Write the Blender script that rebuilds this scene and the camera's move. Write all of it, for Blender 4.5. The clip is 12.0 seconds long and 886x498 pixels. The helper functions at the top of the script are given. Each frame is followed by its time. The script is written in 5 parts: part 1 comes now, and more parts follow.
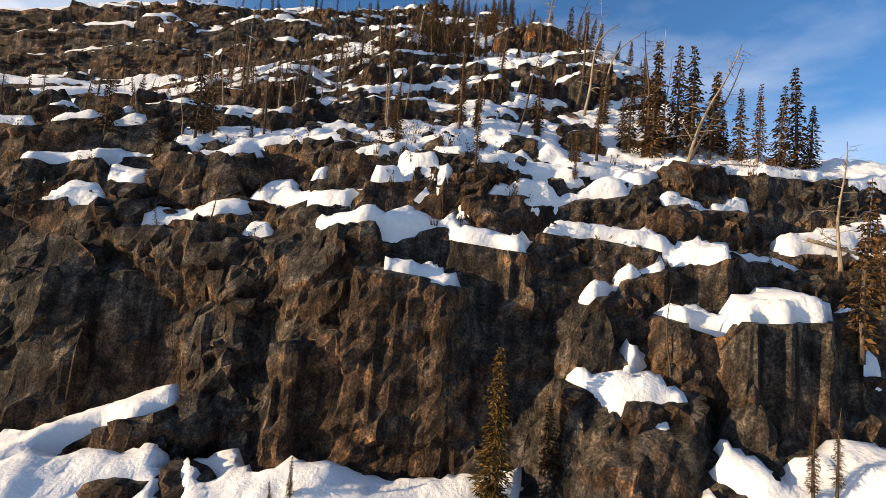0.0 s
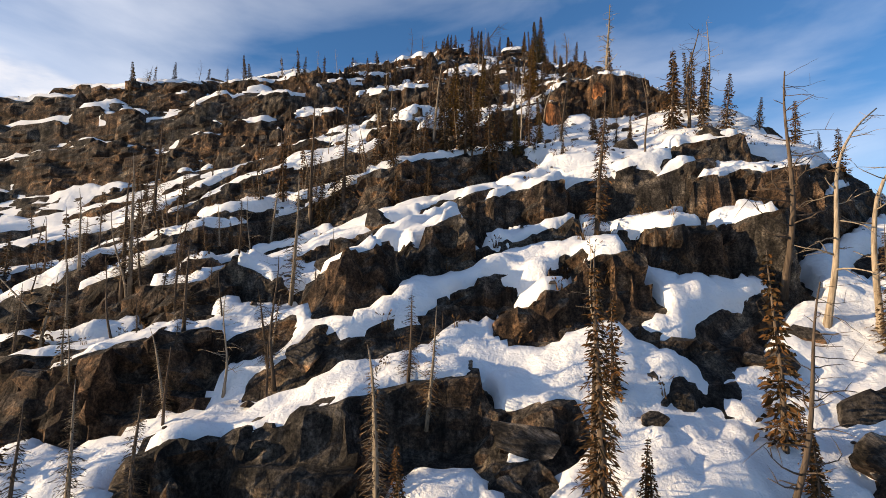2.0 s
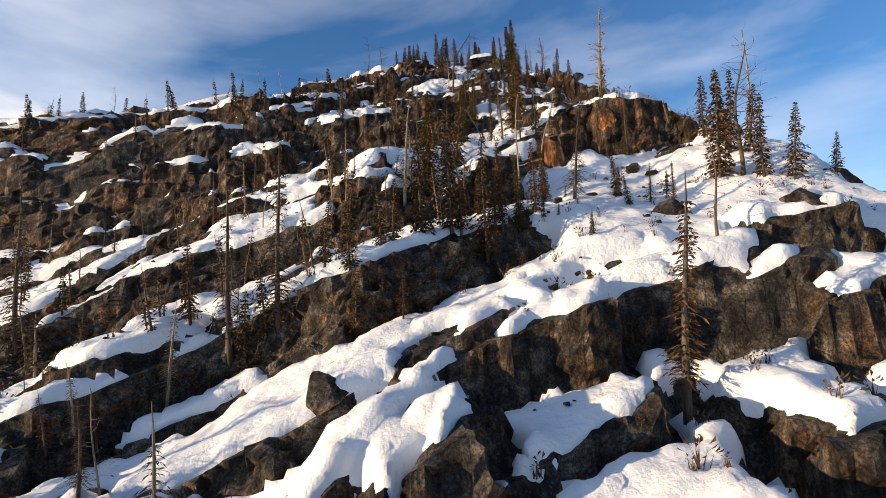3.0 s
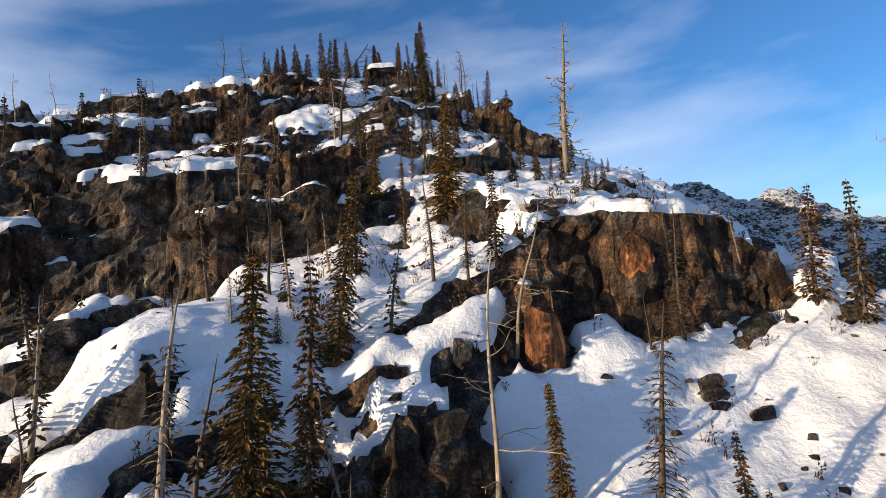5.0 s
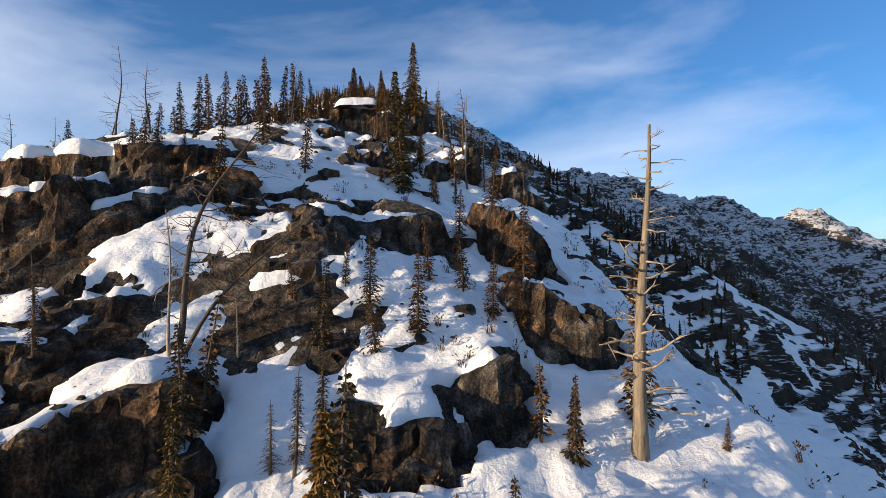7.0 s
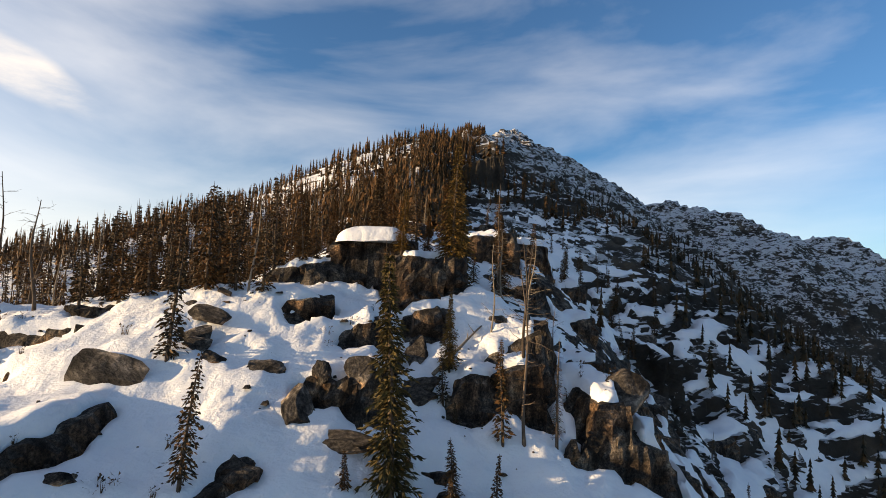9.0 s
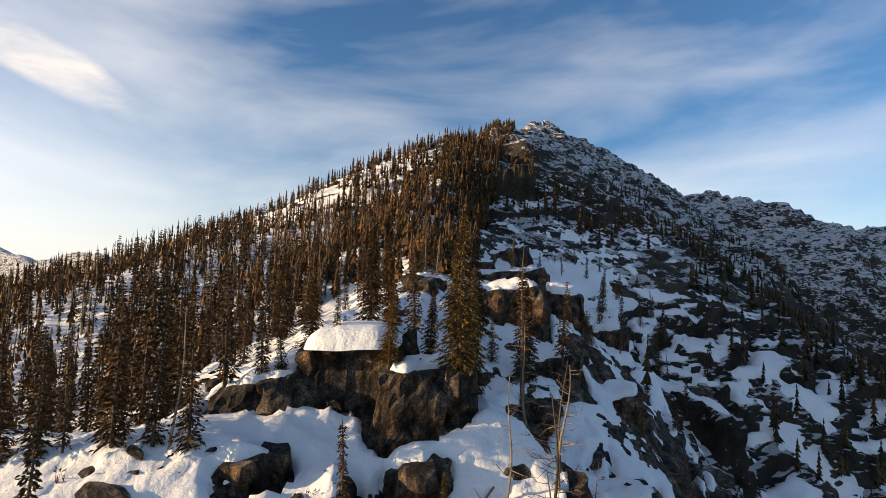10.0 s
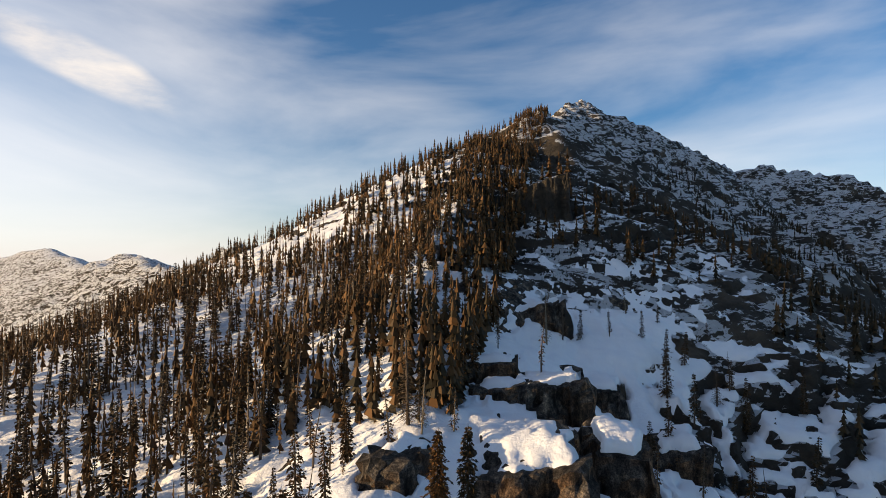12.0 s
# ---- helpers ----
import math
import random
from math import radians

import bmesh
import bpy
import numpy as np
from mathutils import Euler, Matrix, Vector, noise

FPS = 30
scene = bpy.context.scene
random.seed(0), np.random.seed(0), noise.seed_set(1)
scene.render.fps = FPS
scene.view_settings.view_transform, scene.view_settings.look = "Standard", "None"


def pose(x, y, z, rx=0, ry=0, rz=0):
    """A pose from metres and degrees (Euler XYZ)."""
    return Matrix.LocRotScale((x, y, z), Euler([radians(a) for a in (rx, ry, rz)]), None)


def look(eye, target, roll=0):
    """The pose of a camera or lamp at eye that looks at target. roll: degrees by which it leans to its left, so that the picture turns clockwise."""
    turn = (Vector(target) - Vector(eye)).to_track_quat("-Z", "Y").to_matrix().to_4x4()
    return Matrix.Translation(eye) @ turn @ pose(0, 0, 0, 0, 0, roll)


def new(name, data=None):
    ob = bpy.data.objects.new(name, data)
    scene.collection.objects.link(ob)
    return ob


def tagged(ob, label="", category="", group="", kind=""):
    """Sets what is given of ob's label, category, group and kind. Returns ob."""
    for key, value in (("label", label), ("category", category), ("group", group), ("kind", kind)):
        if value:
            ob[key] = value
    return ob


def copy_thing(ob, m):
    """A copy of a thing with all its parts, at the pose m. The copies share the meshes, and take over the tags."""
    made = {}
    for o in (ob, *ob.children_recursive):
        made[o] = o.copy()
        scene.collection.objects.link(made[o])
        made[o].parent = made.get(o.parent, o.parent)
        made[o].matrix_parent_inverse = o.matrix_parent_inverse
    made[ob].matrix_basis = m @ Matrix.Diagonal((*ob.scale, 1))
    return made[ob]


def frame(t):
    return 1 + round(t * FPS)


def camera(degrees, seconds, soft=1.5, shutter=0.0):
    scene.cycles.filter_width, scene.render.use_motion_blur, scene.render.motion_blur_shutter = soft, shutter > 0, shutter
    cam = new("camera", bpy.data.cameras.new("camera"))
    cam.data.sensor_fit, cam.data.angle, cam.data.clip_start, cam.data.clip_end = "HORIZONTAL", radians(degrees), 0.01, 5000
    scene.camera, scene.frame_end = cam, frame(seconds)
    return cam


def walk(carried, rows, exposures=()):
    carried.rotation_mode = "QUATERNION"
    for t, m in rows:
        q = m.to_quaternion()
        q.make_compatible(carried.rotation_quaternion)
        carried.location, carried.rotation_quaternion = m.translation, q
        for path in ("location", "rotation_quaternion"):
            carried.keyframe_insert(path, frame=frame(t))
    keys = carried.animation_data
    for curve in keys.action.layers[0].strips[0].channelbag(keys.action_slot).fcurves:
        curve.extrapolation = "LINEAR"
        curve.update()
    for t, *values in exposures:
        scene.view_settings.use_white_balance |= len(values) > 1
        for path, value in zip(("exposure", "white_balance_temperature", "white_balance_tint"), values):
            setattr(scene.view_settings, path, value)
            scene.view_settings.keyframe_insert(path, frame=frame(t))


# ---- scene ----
cam = camera(81.87, 12.0, soft=0.65)
PATH = [
    (0, (-0.000, 0.000, 0.000), (-0.002, 9.987, 0.514), 4.84),
    (0.5, (-0.476, 8.769, 5.679), (-0.840, 18.740, 6.344), 4.23),
    (1, (-1.353, 17.189, 11.144), (-1.913, 27.141, 11.947), 3.45),
    (1.5, (-2.376, 25.019, 16.839), (-3.002, 34.962, 17.697), 1.88),
    (2, (-3.496, 32.418, 22.392), (-4.032, 42.364, 23.278), 0.13),
    (2.5, (-4.580, 39.683, 27.831), (-4.899, 49.641, 28.687), -2.02),
    (2.7, (-4.883, 42.540, 29.939), (-5.091, 52.502, 30.784), -2.86),
    (4.3, (-4.509, 66.478, 43.137), (-2.951, 76.328, 43.881), -3.55),
    (4.5, (-4.013, 69.117, 45.094), (-2.300, 78.944, 45.795), -3.78),
    (5, (-2.340, 75.648, 49.999), (-0.303, 85.422, 50.570), -4.22),
    (5.5, (0.244, 82.335, 54.683), (2.428, 92.081, 55.186), -3.92),
    (6, (2.622, 88.513, 59.307), (4.847, 98.253, 59.733), -2.98),
    (6.5, (5.129, 94.796, 63.949), (7.215, 104.568, 64.349), -1.75),
    (7, (7.643, 101.258, 68.675), (9.448, 111.084, 69.099), -0.58),
    (7.2, (8.610, 103.857, 70.692), (10.270, 113.709, 71.133), 0.01),
    (8.8, (14.371, 124.159, 86.467), (14.756, 134.121, 87.258), 2.85),
    (9, (14.852, 126.644, 88.509), (15.091, 136.610, 89.293), 2.84),
    (9.5, (15.983, 132.573, 93.478), (15.887, 142.548, 94.187), 2.74),
    (10, (16.982, 138.379, 98.119), (16.610, 148.356, 98.698), 2.40),
    (10.5, (17.921, 144.347, 102.319), (17.331, 154.319, 102.769), 1.76),
    (11, (18.913, 150.243, 106.252), (18.135, 160.207, 106.601), 1.31),
    (11.5, (19.726, 156.595, 110.200), (18.798, 166.548, 110.476), 0.88),
    (12, (20.523, 163.061, 113.988), (19.425, 172.998, 114.212), 0.41),
]
walk(cam, [(t, look(eye, target, roll)) for t, eye, target, roll in PATH],
     [(0, 0.68, 6600, 10), (2.5, 0.58, 6450, 10), (5.5, 0.48, 5950, 10), (7, 0.58, 6150, 10), (9, 0.64, 7250, 10), (12, 0.48, 7150, 10)])

# ---- light ----
SUN_AZ, SUN_EL = 104.0, 9.2     # degrees: azimuth to the left of straight ahead, height
sun_way = Vector((-math.sin(radians(SUN_AZ)) * math.cos(radians(SUN_EL)), math.cos(radians(SUN_AZ)) * math.cos(radians(SUN_EL)), math.sin(radians(SUN_EL))))
sun = new("sun", bpy.data.lights.new("sun", "SUN"))
sun.data.energy, sun.data.angle, sun.data.color = 5.0, radians(0.6), (1.0, 0.75, 0.46)
sun.matrix_world = look((0, 0, 0), -sun_way)

world = bpy.data.worlds.new("world")
scene.world = world
world.use_nodes = True
wn, wl = world.node_tree.nodes, world.node_tree.links
wn.clear()
sky = wn.new("ShaderNodeTexSky")
sky.sky_type, sky.sun_disc = "NISHITA", False
sky.sun_elevation, sky.sun_rotation = radians(SUN_EL), radians(-SUN_AZ)
sky.air_density, sky.dust_density, sky.ozone_density = 1.0, 0.2, 5.0
# thin cirrus drawn out along one direction, and a bright veil on the sun's side
wco = wn.new("ShaderNodeTexCoord")
wmap = wn.new("ShaderNodeMapping")
wmap.inputs["Rotation"].default_value = (0.0, radians(-24), radians(20))
wmap.inputs["Scale"].default_value = (1.0, 1.3, 3.4)
wno = wn.new("ShaderNodeTexNoise")
wno.inputs["Scale"].default_value, wno.inputs["Detail"].default_value, wno.inputs["Roughness"].default_value = 1.5, 7.0, 0.52
wno.inputs["Distortion"].default_value = 0.35
wdot = wn.new("ShaderNodeVectorMath")
wdot.operation = "DOT_PRODUCT"
wdot.inputs[1].default_value = (-0.92, 0.2, 0.05)
wadd = wn.new("ShaderNodeMath")
wadd.operation = "MULTIPLY_ADD"
wadd.inputs[1].default_value = 0.15
wra = wn.new("ShaderNodeValToRGB")
wra.color_ramp.elements[0].position, wra.color_ramp.elements[0].color = 0.42, (0, 0, 0, 1)
wra.color_ramp.elements[1].position, wra.color_ramp.elements[1].color = 0.92, (0.6, 0.6, 0.6, 1)
wmx = wn.new("ShaderNodeMix")
wmx.data_type = "RGBA"
wmx.inputs[7].default_value = (7.0, 6.9, 7.0, 1)
wbg = wn.new("ShaderNodeBackground")
wbg.inputs["Strength"].default_value = 0.13
wou = wn.new("ShaderNodeOutputWorld")
wl.new(wco.outputs["Generated"], wmap.inputs["Vector"])
wl.new(wco.outputs["Generated"], wdot.inputs[0])
wl.new(wmap.outputs["Vector"], wno.inputs["Vector"])
wl.new(wdot.outputs["Value"], wadd.inputs[0])
wl.new(wno.outputs["Fac"], wadd.inputs[2])
wl.new(wadd.outputs[0], wra.inputs["Fac"])
wl.new(wra.outputs["Color"], wmx.inputs[0])
wl.new(sky.outputs["Color"], wmx.inputs[6])
# the pale haze low over the valley on the sun's side
wlow = wn.new("ShaderNodeVectorMath")
wlow.operation = "DOT_PRODUCT"
wlow.inputs[1].default_value = (-0.85, 0.45, -1.7)
whz = wn.new("ShaderNodeValToRGB")
whz.color_ramp.interpolation = "EASE"
whz.color_ramp.elements[0].position, whz.color_ramp.elements[0].color = 0.3, (0, 0, 0, 1)
whz.color_ramp.elements[1].position, whz.color_ramp.elements[1].color = 0.95, (0.6, 0.6, 0.6, 1)
wmh = wn.new("ShaderNodeMix")
wmh.data_type = "RGBA"
wmh.inputs[7].default_value = (5.9, 5.9, 6.4, 1)
wl.new(wco.outputs["Generated"], wlow.inputs[0])
wl.new(wlow.outputs["Value"], whz.inputs["Fac"])
wl.new(whz.outputs["Color"], wmh.inputs[0])
wl.new(wmx.outputs[2], wmh.inputs[6])
# one bright streak of cloud on the sun's side
def along(way, reach, middle):
    d = wn.new("ShaderNodeVectorMath")
    d.operation = "DOT_PRODUCT"
    d.inputs[1].default_value = way
    wl.new(wco.outputs["Generated"], d.inputs[0])
    k = wn.new("ShaderNodeMath")
    k.operation = "MULTIPLY_ADD"
    k.inputs[1].default_value, k.inputs[2].default_value = 1 / reach, -middle / reach
    wl.new(d.outputs["Value"], k.inputs[0])
    q = wn.new("ShaderNodeMath")
    q.operation = "MULTIPLY"
    wl.new(k.outputs[0], q.inputs[0])
    wl.new(k.outputs[0], q.inputs[1])
    return q.outputs[0]


wst = wn.new("ShaderNodeMath")
wst.operation = "ADD"
wl.new(along((0.64, 0.70, -0.32), 0.13, 0.0), wst.inputs[0])
wl.new(along((-0.44, 0.0, -0.90), 0.034, 0.012), wst.inputs[1])
wsn = wn.new("ShaderNodeMath")
wsn.operation = "MULTIPLY_ADD"
wsn.inputs[1].default_value = -3.2
wl.new(wno.outputs["Fac"], wsn.inputs[0])
wl.new(wst.outputs[0], wsn.inputs[2])
wsr = wn.new("ShaderNodeValToRGB")
wsr.color_ramp.interpolation = "EASE"
wsr.color_ramp.elements[0].position, wsr.color_ramp.elements[0].color = 0.0, (0.5, 0.5, 0.5, 1)
wsr.color_ramp.elements[1].position, wsr.color_ramp.elements[1].color = 1.0, (0, 0, 0, 1)
wof = wn.new("ShaderNodeMath")
wof.operation = "ADD"
wof.inputs[1].default_value = 1.3
wl.new(wsn.outputs[0], wof.inputs[0])
wl.new(wof.outputs[0], wsr.inputs["Fac"])
wmf = wn.new("ShaderNodeMapping")
wmf.inputs["Rotation"].default_value = (0.0, radians(-20), radians(45))
wmf.inputs["Scale"].default_value = (2.0, 7.0, 16.0)
wnf = wn.new("ShaderNodeTexNoise")
wnf.inputs["Scale"].default_value, wnf.inputs["Detail"].default_value, wnf.inputs["Roughness"].default_value = 1.6, 6.0, 0.6
wl.new(wco.outputs["Generated"], wmf.inputs["Vector"])
wl.new(wmf.outputs["Vector"], wnf.inputs["Vector"])
wrf = wn.new("ShaderNodeValToRGB")
wrf.color_ramp.elements[0].position, wrf.color_ramp.elements[0].color = 0.33, (0.12, 0.12, 0.12, 1)
wrf.color_ramp.elements[1].position, wrf.color_ramp.elements[1].color = 0.66, (1, 1, 1, 1)
wl.new(wnf.outputs["Fac"], wrf.inputs["Fac"])
wmm = wn.new("ShaderNodeMath")
wmm.operation = "MULTIPLY"
wl.new(wsr.outputs["Color"], wmm.inputs[0])
wl.new(wrf.outputs["Color"], wmm.inputs[1])
wms = wn.new("ShaderNodeMix")
wms.data_type = "RGBA"
wms.inputs[7].default_value = (7.4, 6.6, 5.8, 1)
wl.new(wmm.outputs[0], wms.inputs[0])
wl.new(wmh.outputs[2], wms.inputs[6])
wl.new(wms.outputs[2], wbg.inputs["Color"])
wl.new(wbg.outputs["Background"], wou.inputs["Surface"])

# ---- materials ----
def nodes_of(name):
    m = bpy.data.materials.new(name)
    m.use_nodes = True
    t = m.node_tree
    return m, t.nodes, t.links, t.nodes["Principled BSDF"]


def noise_node(n, l, scale, detail=5.0, rough=0.55, stretch=None, distortion=0.0):
    co = n.new("ShaderNodeTexCoord")
    no = n.new("ShaderNodeTexNoise")
    no.inputs["Scale"].default_value, no.inputs["Detail"].default_value = scale, detail
    no.inputs["Roughness"].default_value, no.inputs["Distortion"].default_value = rough, distortion
    if stretch:
        mp = n.new("ShaderNodeMapping")
        mp.inputs["Scale"].default_value = stretch
        l.new(co.outputs["Object"], mp.inputs["Vector"])
        l.new(mp.outputs["Vector"], no.inputs["Vector"])
    else:
        l.new(co.outputs["Object"], no.inputs["Vector"])
    return no.outputs["Fac"]


def noise_color(n, l, scale):
    noise_node(n, l, scale, 3)
    return n[-1].outputs["Color"]


def ramp(n, l, source, *stops):
    r = n.new("ShaderNodeValToRGB")
    e = r.color_ramp.elements
    while len(e) < len(stops):
        e.new(0.5)
    for k, (p, c) in zip(e, stops):
        k.position, k.color = p, (*c, 1) if len(c) == 3 else c
    l.new(source, r.inputs["Fac"])
    return r.outputs["Color"]


def mixed(n, l, fac, a, b, how="MIX"):
    m = n.new("ShaderNodeMix")
    m.data_type, m.blend_type = "RGBA", how
    for socket, v in ((m.inputs[0], fac), (m.inputs[6], a), (m.inputs[7], b)):
        if isinstance(v, (int, float)):
            socket.default_value = v
        elif isinstance(v, tuple):
            socket.default_value = (*v, 1)
        else:
            l.new(v, socket)
    return m.outputs[2]


def bumped(n, l, bsdf, height, strength, distance):
    b = n.new("ShaderNodeBump")
    b.inputs["Strength"].default_value, b.inputs["Distance"].default_value = strength, distance
    l.new(height, b.inputs["Height"])
    l.new(b.outputs["Normal"], bsdf.inputs["Normal"])


def W3(v):
    return (v, v, v)


def rock_material(name, warm=0.5, scale=1.0, pale=1.0):
    """Gneiss: dark lichen-grey weathered tops, rusty brown walls with pale and dark streaks."""
    m, n, l, b = nodes_of(name)
    big = noise_node(n, l, 0.13 * scale, 4)
    mid = noise_node(n, l, 0.9 * scale, 6, 0.65)
    streak = noise_node(n, l, 1.0 * scale, 5, 0.6, (1.1, 1.1, 0.10), 0.6)
    fine = noise_node(n, l, 7.0 * scale, 7, 0.72)
    grey = ramp(n, l, mid, (0.32, (0.030, 0.025, 0.021)), (0.5, (0.066, 0.056, 0.047)), (0.70, (0.14, 0.120, 0.100)))
    rust = ramp(n, l, mid, (0.32, (0.044, 0.028, 0.018)), (0.5, (0.095, 0.058, 0.036)), (0.72, (0.21, 0.125, 0.068)))
    geo = n.new("ShaderNodeNewGeometry")
    sep = n.new("ShaderNodeSeparateXYZ")
    l.new(geo.outputs["True Normal"], sep.inputs[0])
    wall = n.new("ShaderNodeMath")           # rust keeps to walls, lichen to what the weather reaches
    wall.operation = "MULTIPLY_ADD"
    wall.inputs[1].default_value = -0.22
    l.new(sep.outputs["Z"], wall.inputs[0])
    l.new(big, wall.inputs[2])
    where = ramp(n, l, wall.outputs[0], (0.50 - 0.16 * warm, W3(0.0)), (0.62 - 0.12 * warm, W3(1.0)))
    col = mixed(n, l, where, grey, rust)
    dark = ramp(n, l, streak, (0.36, W3(0.2)), (0.50, W3(0.85)), (0.68, W3(1.75)))
    col = mixed(n, l, 0.85, col, dark, "MULTIPLY")
    spots = ramp(n, l, fine, (0.40, W3(0.25)), (0.52, W3(1.0)), (0.64, W3(1.9)))
    col = mixed(n, l, 0.8, col, spots, "MULTIPLY")
    crack = noise_node(n, l, 1.5 * scale, 8, 0.7, (1.0, 1.0, 0.4), 1.2)
    thin = ramp(n, l, crack, (0.475, W3(1.0)), (0.497, W3(0.3)), (0.52, W3(1.0)))
    col = mixed(n, l, 0.75, col, thin, "MULTIPLY")
    co = n.new("ShaderNodeTexCoord")             # joints that run through the rock
    mp = n.new("ShaderNodeMapping")
    mp.inputs["Scale"].default_value = (0.8 * scale, 0.8 * scale, 0.42 * scale)
    mp.inputs["Rotation"].default_value = (0.1, 0.25, 0.3)
    bent = mixed(n, l, 0.09, co.outputs["Object"], noise_color(n, l, 0.7 * scale))
    l.new(bent, mp.inputs["Vector"])
    vo = n.new("ShaderNodeTexVoronoi")
    vo.feature = "DISTANCE_TO_EDGE"
    vo.inputs["Scale"].default_value = 1.0
    l.new(mp.outputs["Vector"], vo.inputs["Vector"])
    joint = ramp(n, l, vo.outputs["Distance"], (0.0, W3(0.25)), (0.045, W3(1.0)))
    patch = ramp(n, l, noise_node(n, l, 0.45 * scale, 5, 0.6), (0.40, W3(0.55)), (0.54, W3(1.0)), (0.68, (1.9, 1.7, 1.4)))
    col = mixed(n, l, 0.35, col, joint, "MULTIPLY")
    col = mixed(n, l, 0.9, col, patch, "MULTIPLY")
    col = mixed(n, l, 1.0, col, pale if isinstance(pale, tuple) else W3(pale), "MULTIPLY")
    l.new(col, b.inputs["Base Color"])
    b.inputs["Roughness"].default_value = 0.88
    b.inputs["Specular IOR Level"].default_value = 0.2
    add = n.new("ShaderNodeMath")
    add.operation = "MULTIPLY_ADD"
    add.inputs[1].default_value = 0.6
    l.new(fine, add.inputs[0])
    l.new(mid, add.inputs[2])
    cut = n.new("ShaderNodeMath")
    cut.operation = "MULTIPLY_ADD"
    cut.inputs[1].default_value = 0.2
    l.new(joint, cut.inputs[0])
    l.new(add.outputs[0], cut.inputs[2])
    bumped(n, l, b, cut.outputs[0], 1.0, 0.5 / scale)
    return m


def mountain_material(name, bare=0.0):
    """Crags seen from far: dark rock, with snow wherever it is flat enough to hold and in thin lines along the beds. bare: how much less snow holds."""
    m, n, l, b = nodes_of(name)
    mid = noise_node(n, l, 0.05, 6, 0.65)
    rock = ramp(n, l, mid, (0.3, (0.030, 0.026, 0.022)), (0.55, (0.085, 0.072, 0.058)), (0.75, (0.19, 0.145, 0.10)))
    bed = noise_node(n, l, 0.12, 8, 0.74, (0.8, 0.8, 1.7), 0.8)
    geo = n.new("ShaderNodeNewGeometry")
    sep = n.new("ShaderNodeSeparateXYZ")
    l.new(geo.outputs["Normal"], sep.inputs[0])
    flat = n.new("ShaderNodeMath")
    flat.operation = "MULTIPLY_ADD"
    flat.inputs[1].default_value = 0.38
    l.new(sep.outputs["Z"], flat.inputs[0])
    l.new(bed, flat.inputs[2])
    snow = ramp(n, l, flat.outputs[0], (0.765 + bare, W3(0.0)), (0.785 + bare, W3(1.0)))
    col = mixed(n, l, snow, rock, (0.82, 0.83, 0.85))
    l.new(col, b.inputs["Base Color"])
    b.inputs["Roughness"].default_value = 0.85
    b.inputs["Specular IOR Level"].default_value = 0.15
    bumped(n, l, b, bed, 1.0, 9.0)
    return m


def snow_material():
    m, n, l, b = nodes_of("snow")
    big = noise_node(n, l, 0.5, 4)
    fine = noise_node(n, l, 2.4, 7, 0.68)
    col = ramp(n, l, big, (0.3, (0.80, 0.81, 0.83)), (0.7, (0.87, 0.87, 0.87)))
    l.new(col, b.inputs["Base Color"])
    b.inputs["Roughness"].default_value = 0.6
    b.inputs["Specular IOR Level"].default_value = 0.25
    add = n.new("ShaderNodeMath")
    add.operation = "MULTIPLY_ADD"
    add.inputs[1].default_value = 0.45
    l.new(fine, add.inputs[0])
    l.new(big, add.inputs[2])
    bumped(n, l, b, add.outputs[0], 0.6, 0.55)
    return m


ROCK = rock_material("rock", 0.6, 1.0, 1.45)
BOULDER = rock_material("boulder_rock", 0.0, 1.4, 1.9)
# rust-brown rock, with the orange it takes in sun worked into its tint
SUNLIT_RUST = rock_material("sunlit_rust_rock", 2.2, 1.0, (2.7, 1.85, 1.25))
SNOW = snow_material()
MOUNTAIN = mountain_material("mountain", 0.025)
CRAG = mountain_material("crag", 0.065)

# ---- noise on arrays ----
_rng = np.random.RandomState(4)
_perm = _rng.permutation(2048).astype(np.int32)
_vals = _rng.rand(2048).astype(np.float32)


def _hash(ix, iy, iz, seed):
    """A random 0..1 for each whole place."""
    h = _perm[(ix.astype(np.int32) + 131 * seed) & 2047]
    h = _perm[(h + iy.astype(np.int32)) & 2047]
    return _vals[_perm[(h + iz.astype(np.int32) * 57) & 2047]]


def vnoise2(x, y, seed=0):
    """Smooth value noise, -1 to 1."""
    ix, iy = np.floor(x), np.floor(y)
    fx, fy = x - ix, y - iy
    fx, fy = fx * fx * fx * (fx * (fx * 6 - 15) + 10), fy * fy * fy * (fy * (fy * 6 - 15) + 10)
    z = np.zeros_like(ix)
    a, b = _hash(ix, iy, z, seed), _hash(ix + 1, iy, z, seed)
    c, d = _hash(ix, iy + 1, z, seed), _hash(ix + 1, iy + 1, z, seed)
    return 2 * ((a + (b - a) * fx) * (1 - fy) + (c + (d - c) * fx) * fy) - 1


def vnoise3(x, y, z, seed=0):
    iz = np.floor(z)
    fz = z - iz
    fz = fz * fz * (3 - 2 * fz)
    ix, iy = np.floor(x), np.floor(y)
    fx, fy = x - ix, y - iy
    fx, fy = fx * fx * (3 - 2 * fx), fy * fy * (3 - 2 * fy)
    out = 0
    for dz, wz in ((0, 1 - fz), (1, fz)):
        a, b = _hash(ix, iy, iz + dz, seed), _hash(ix + 1, iy, iz + dz, seed)
        c, d = _hash(ix, iy + 1, iz + dz, seed), _hash(ix + 1, iy + 1, iz + dz, seed)
        out = out + wz * ((a + (b - a) * fx) * (1 - fy) + (c + (d - c) * fx) * fy)
    return 2 * out - 1


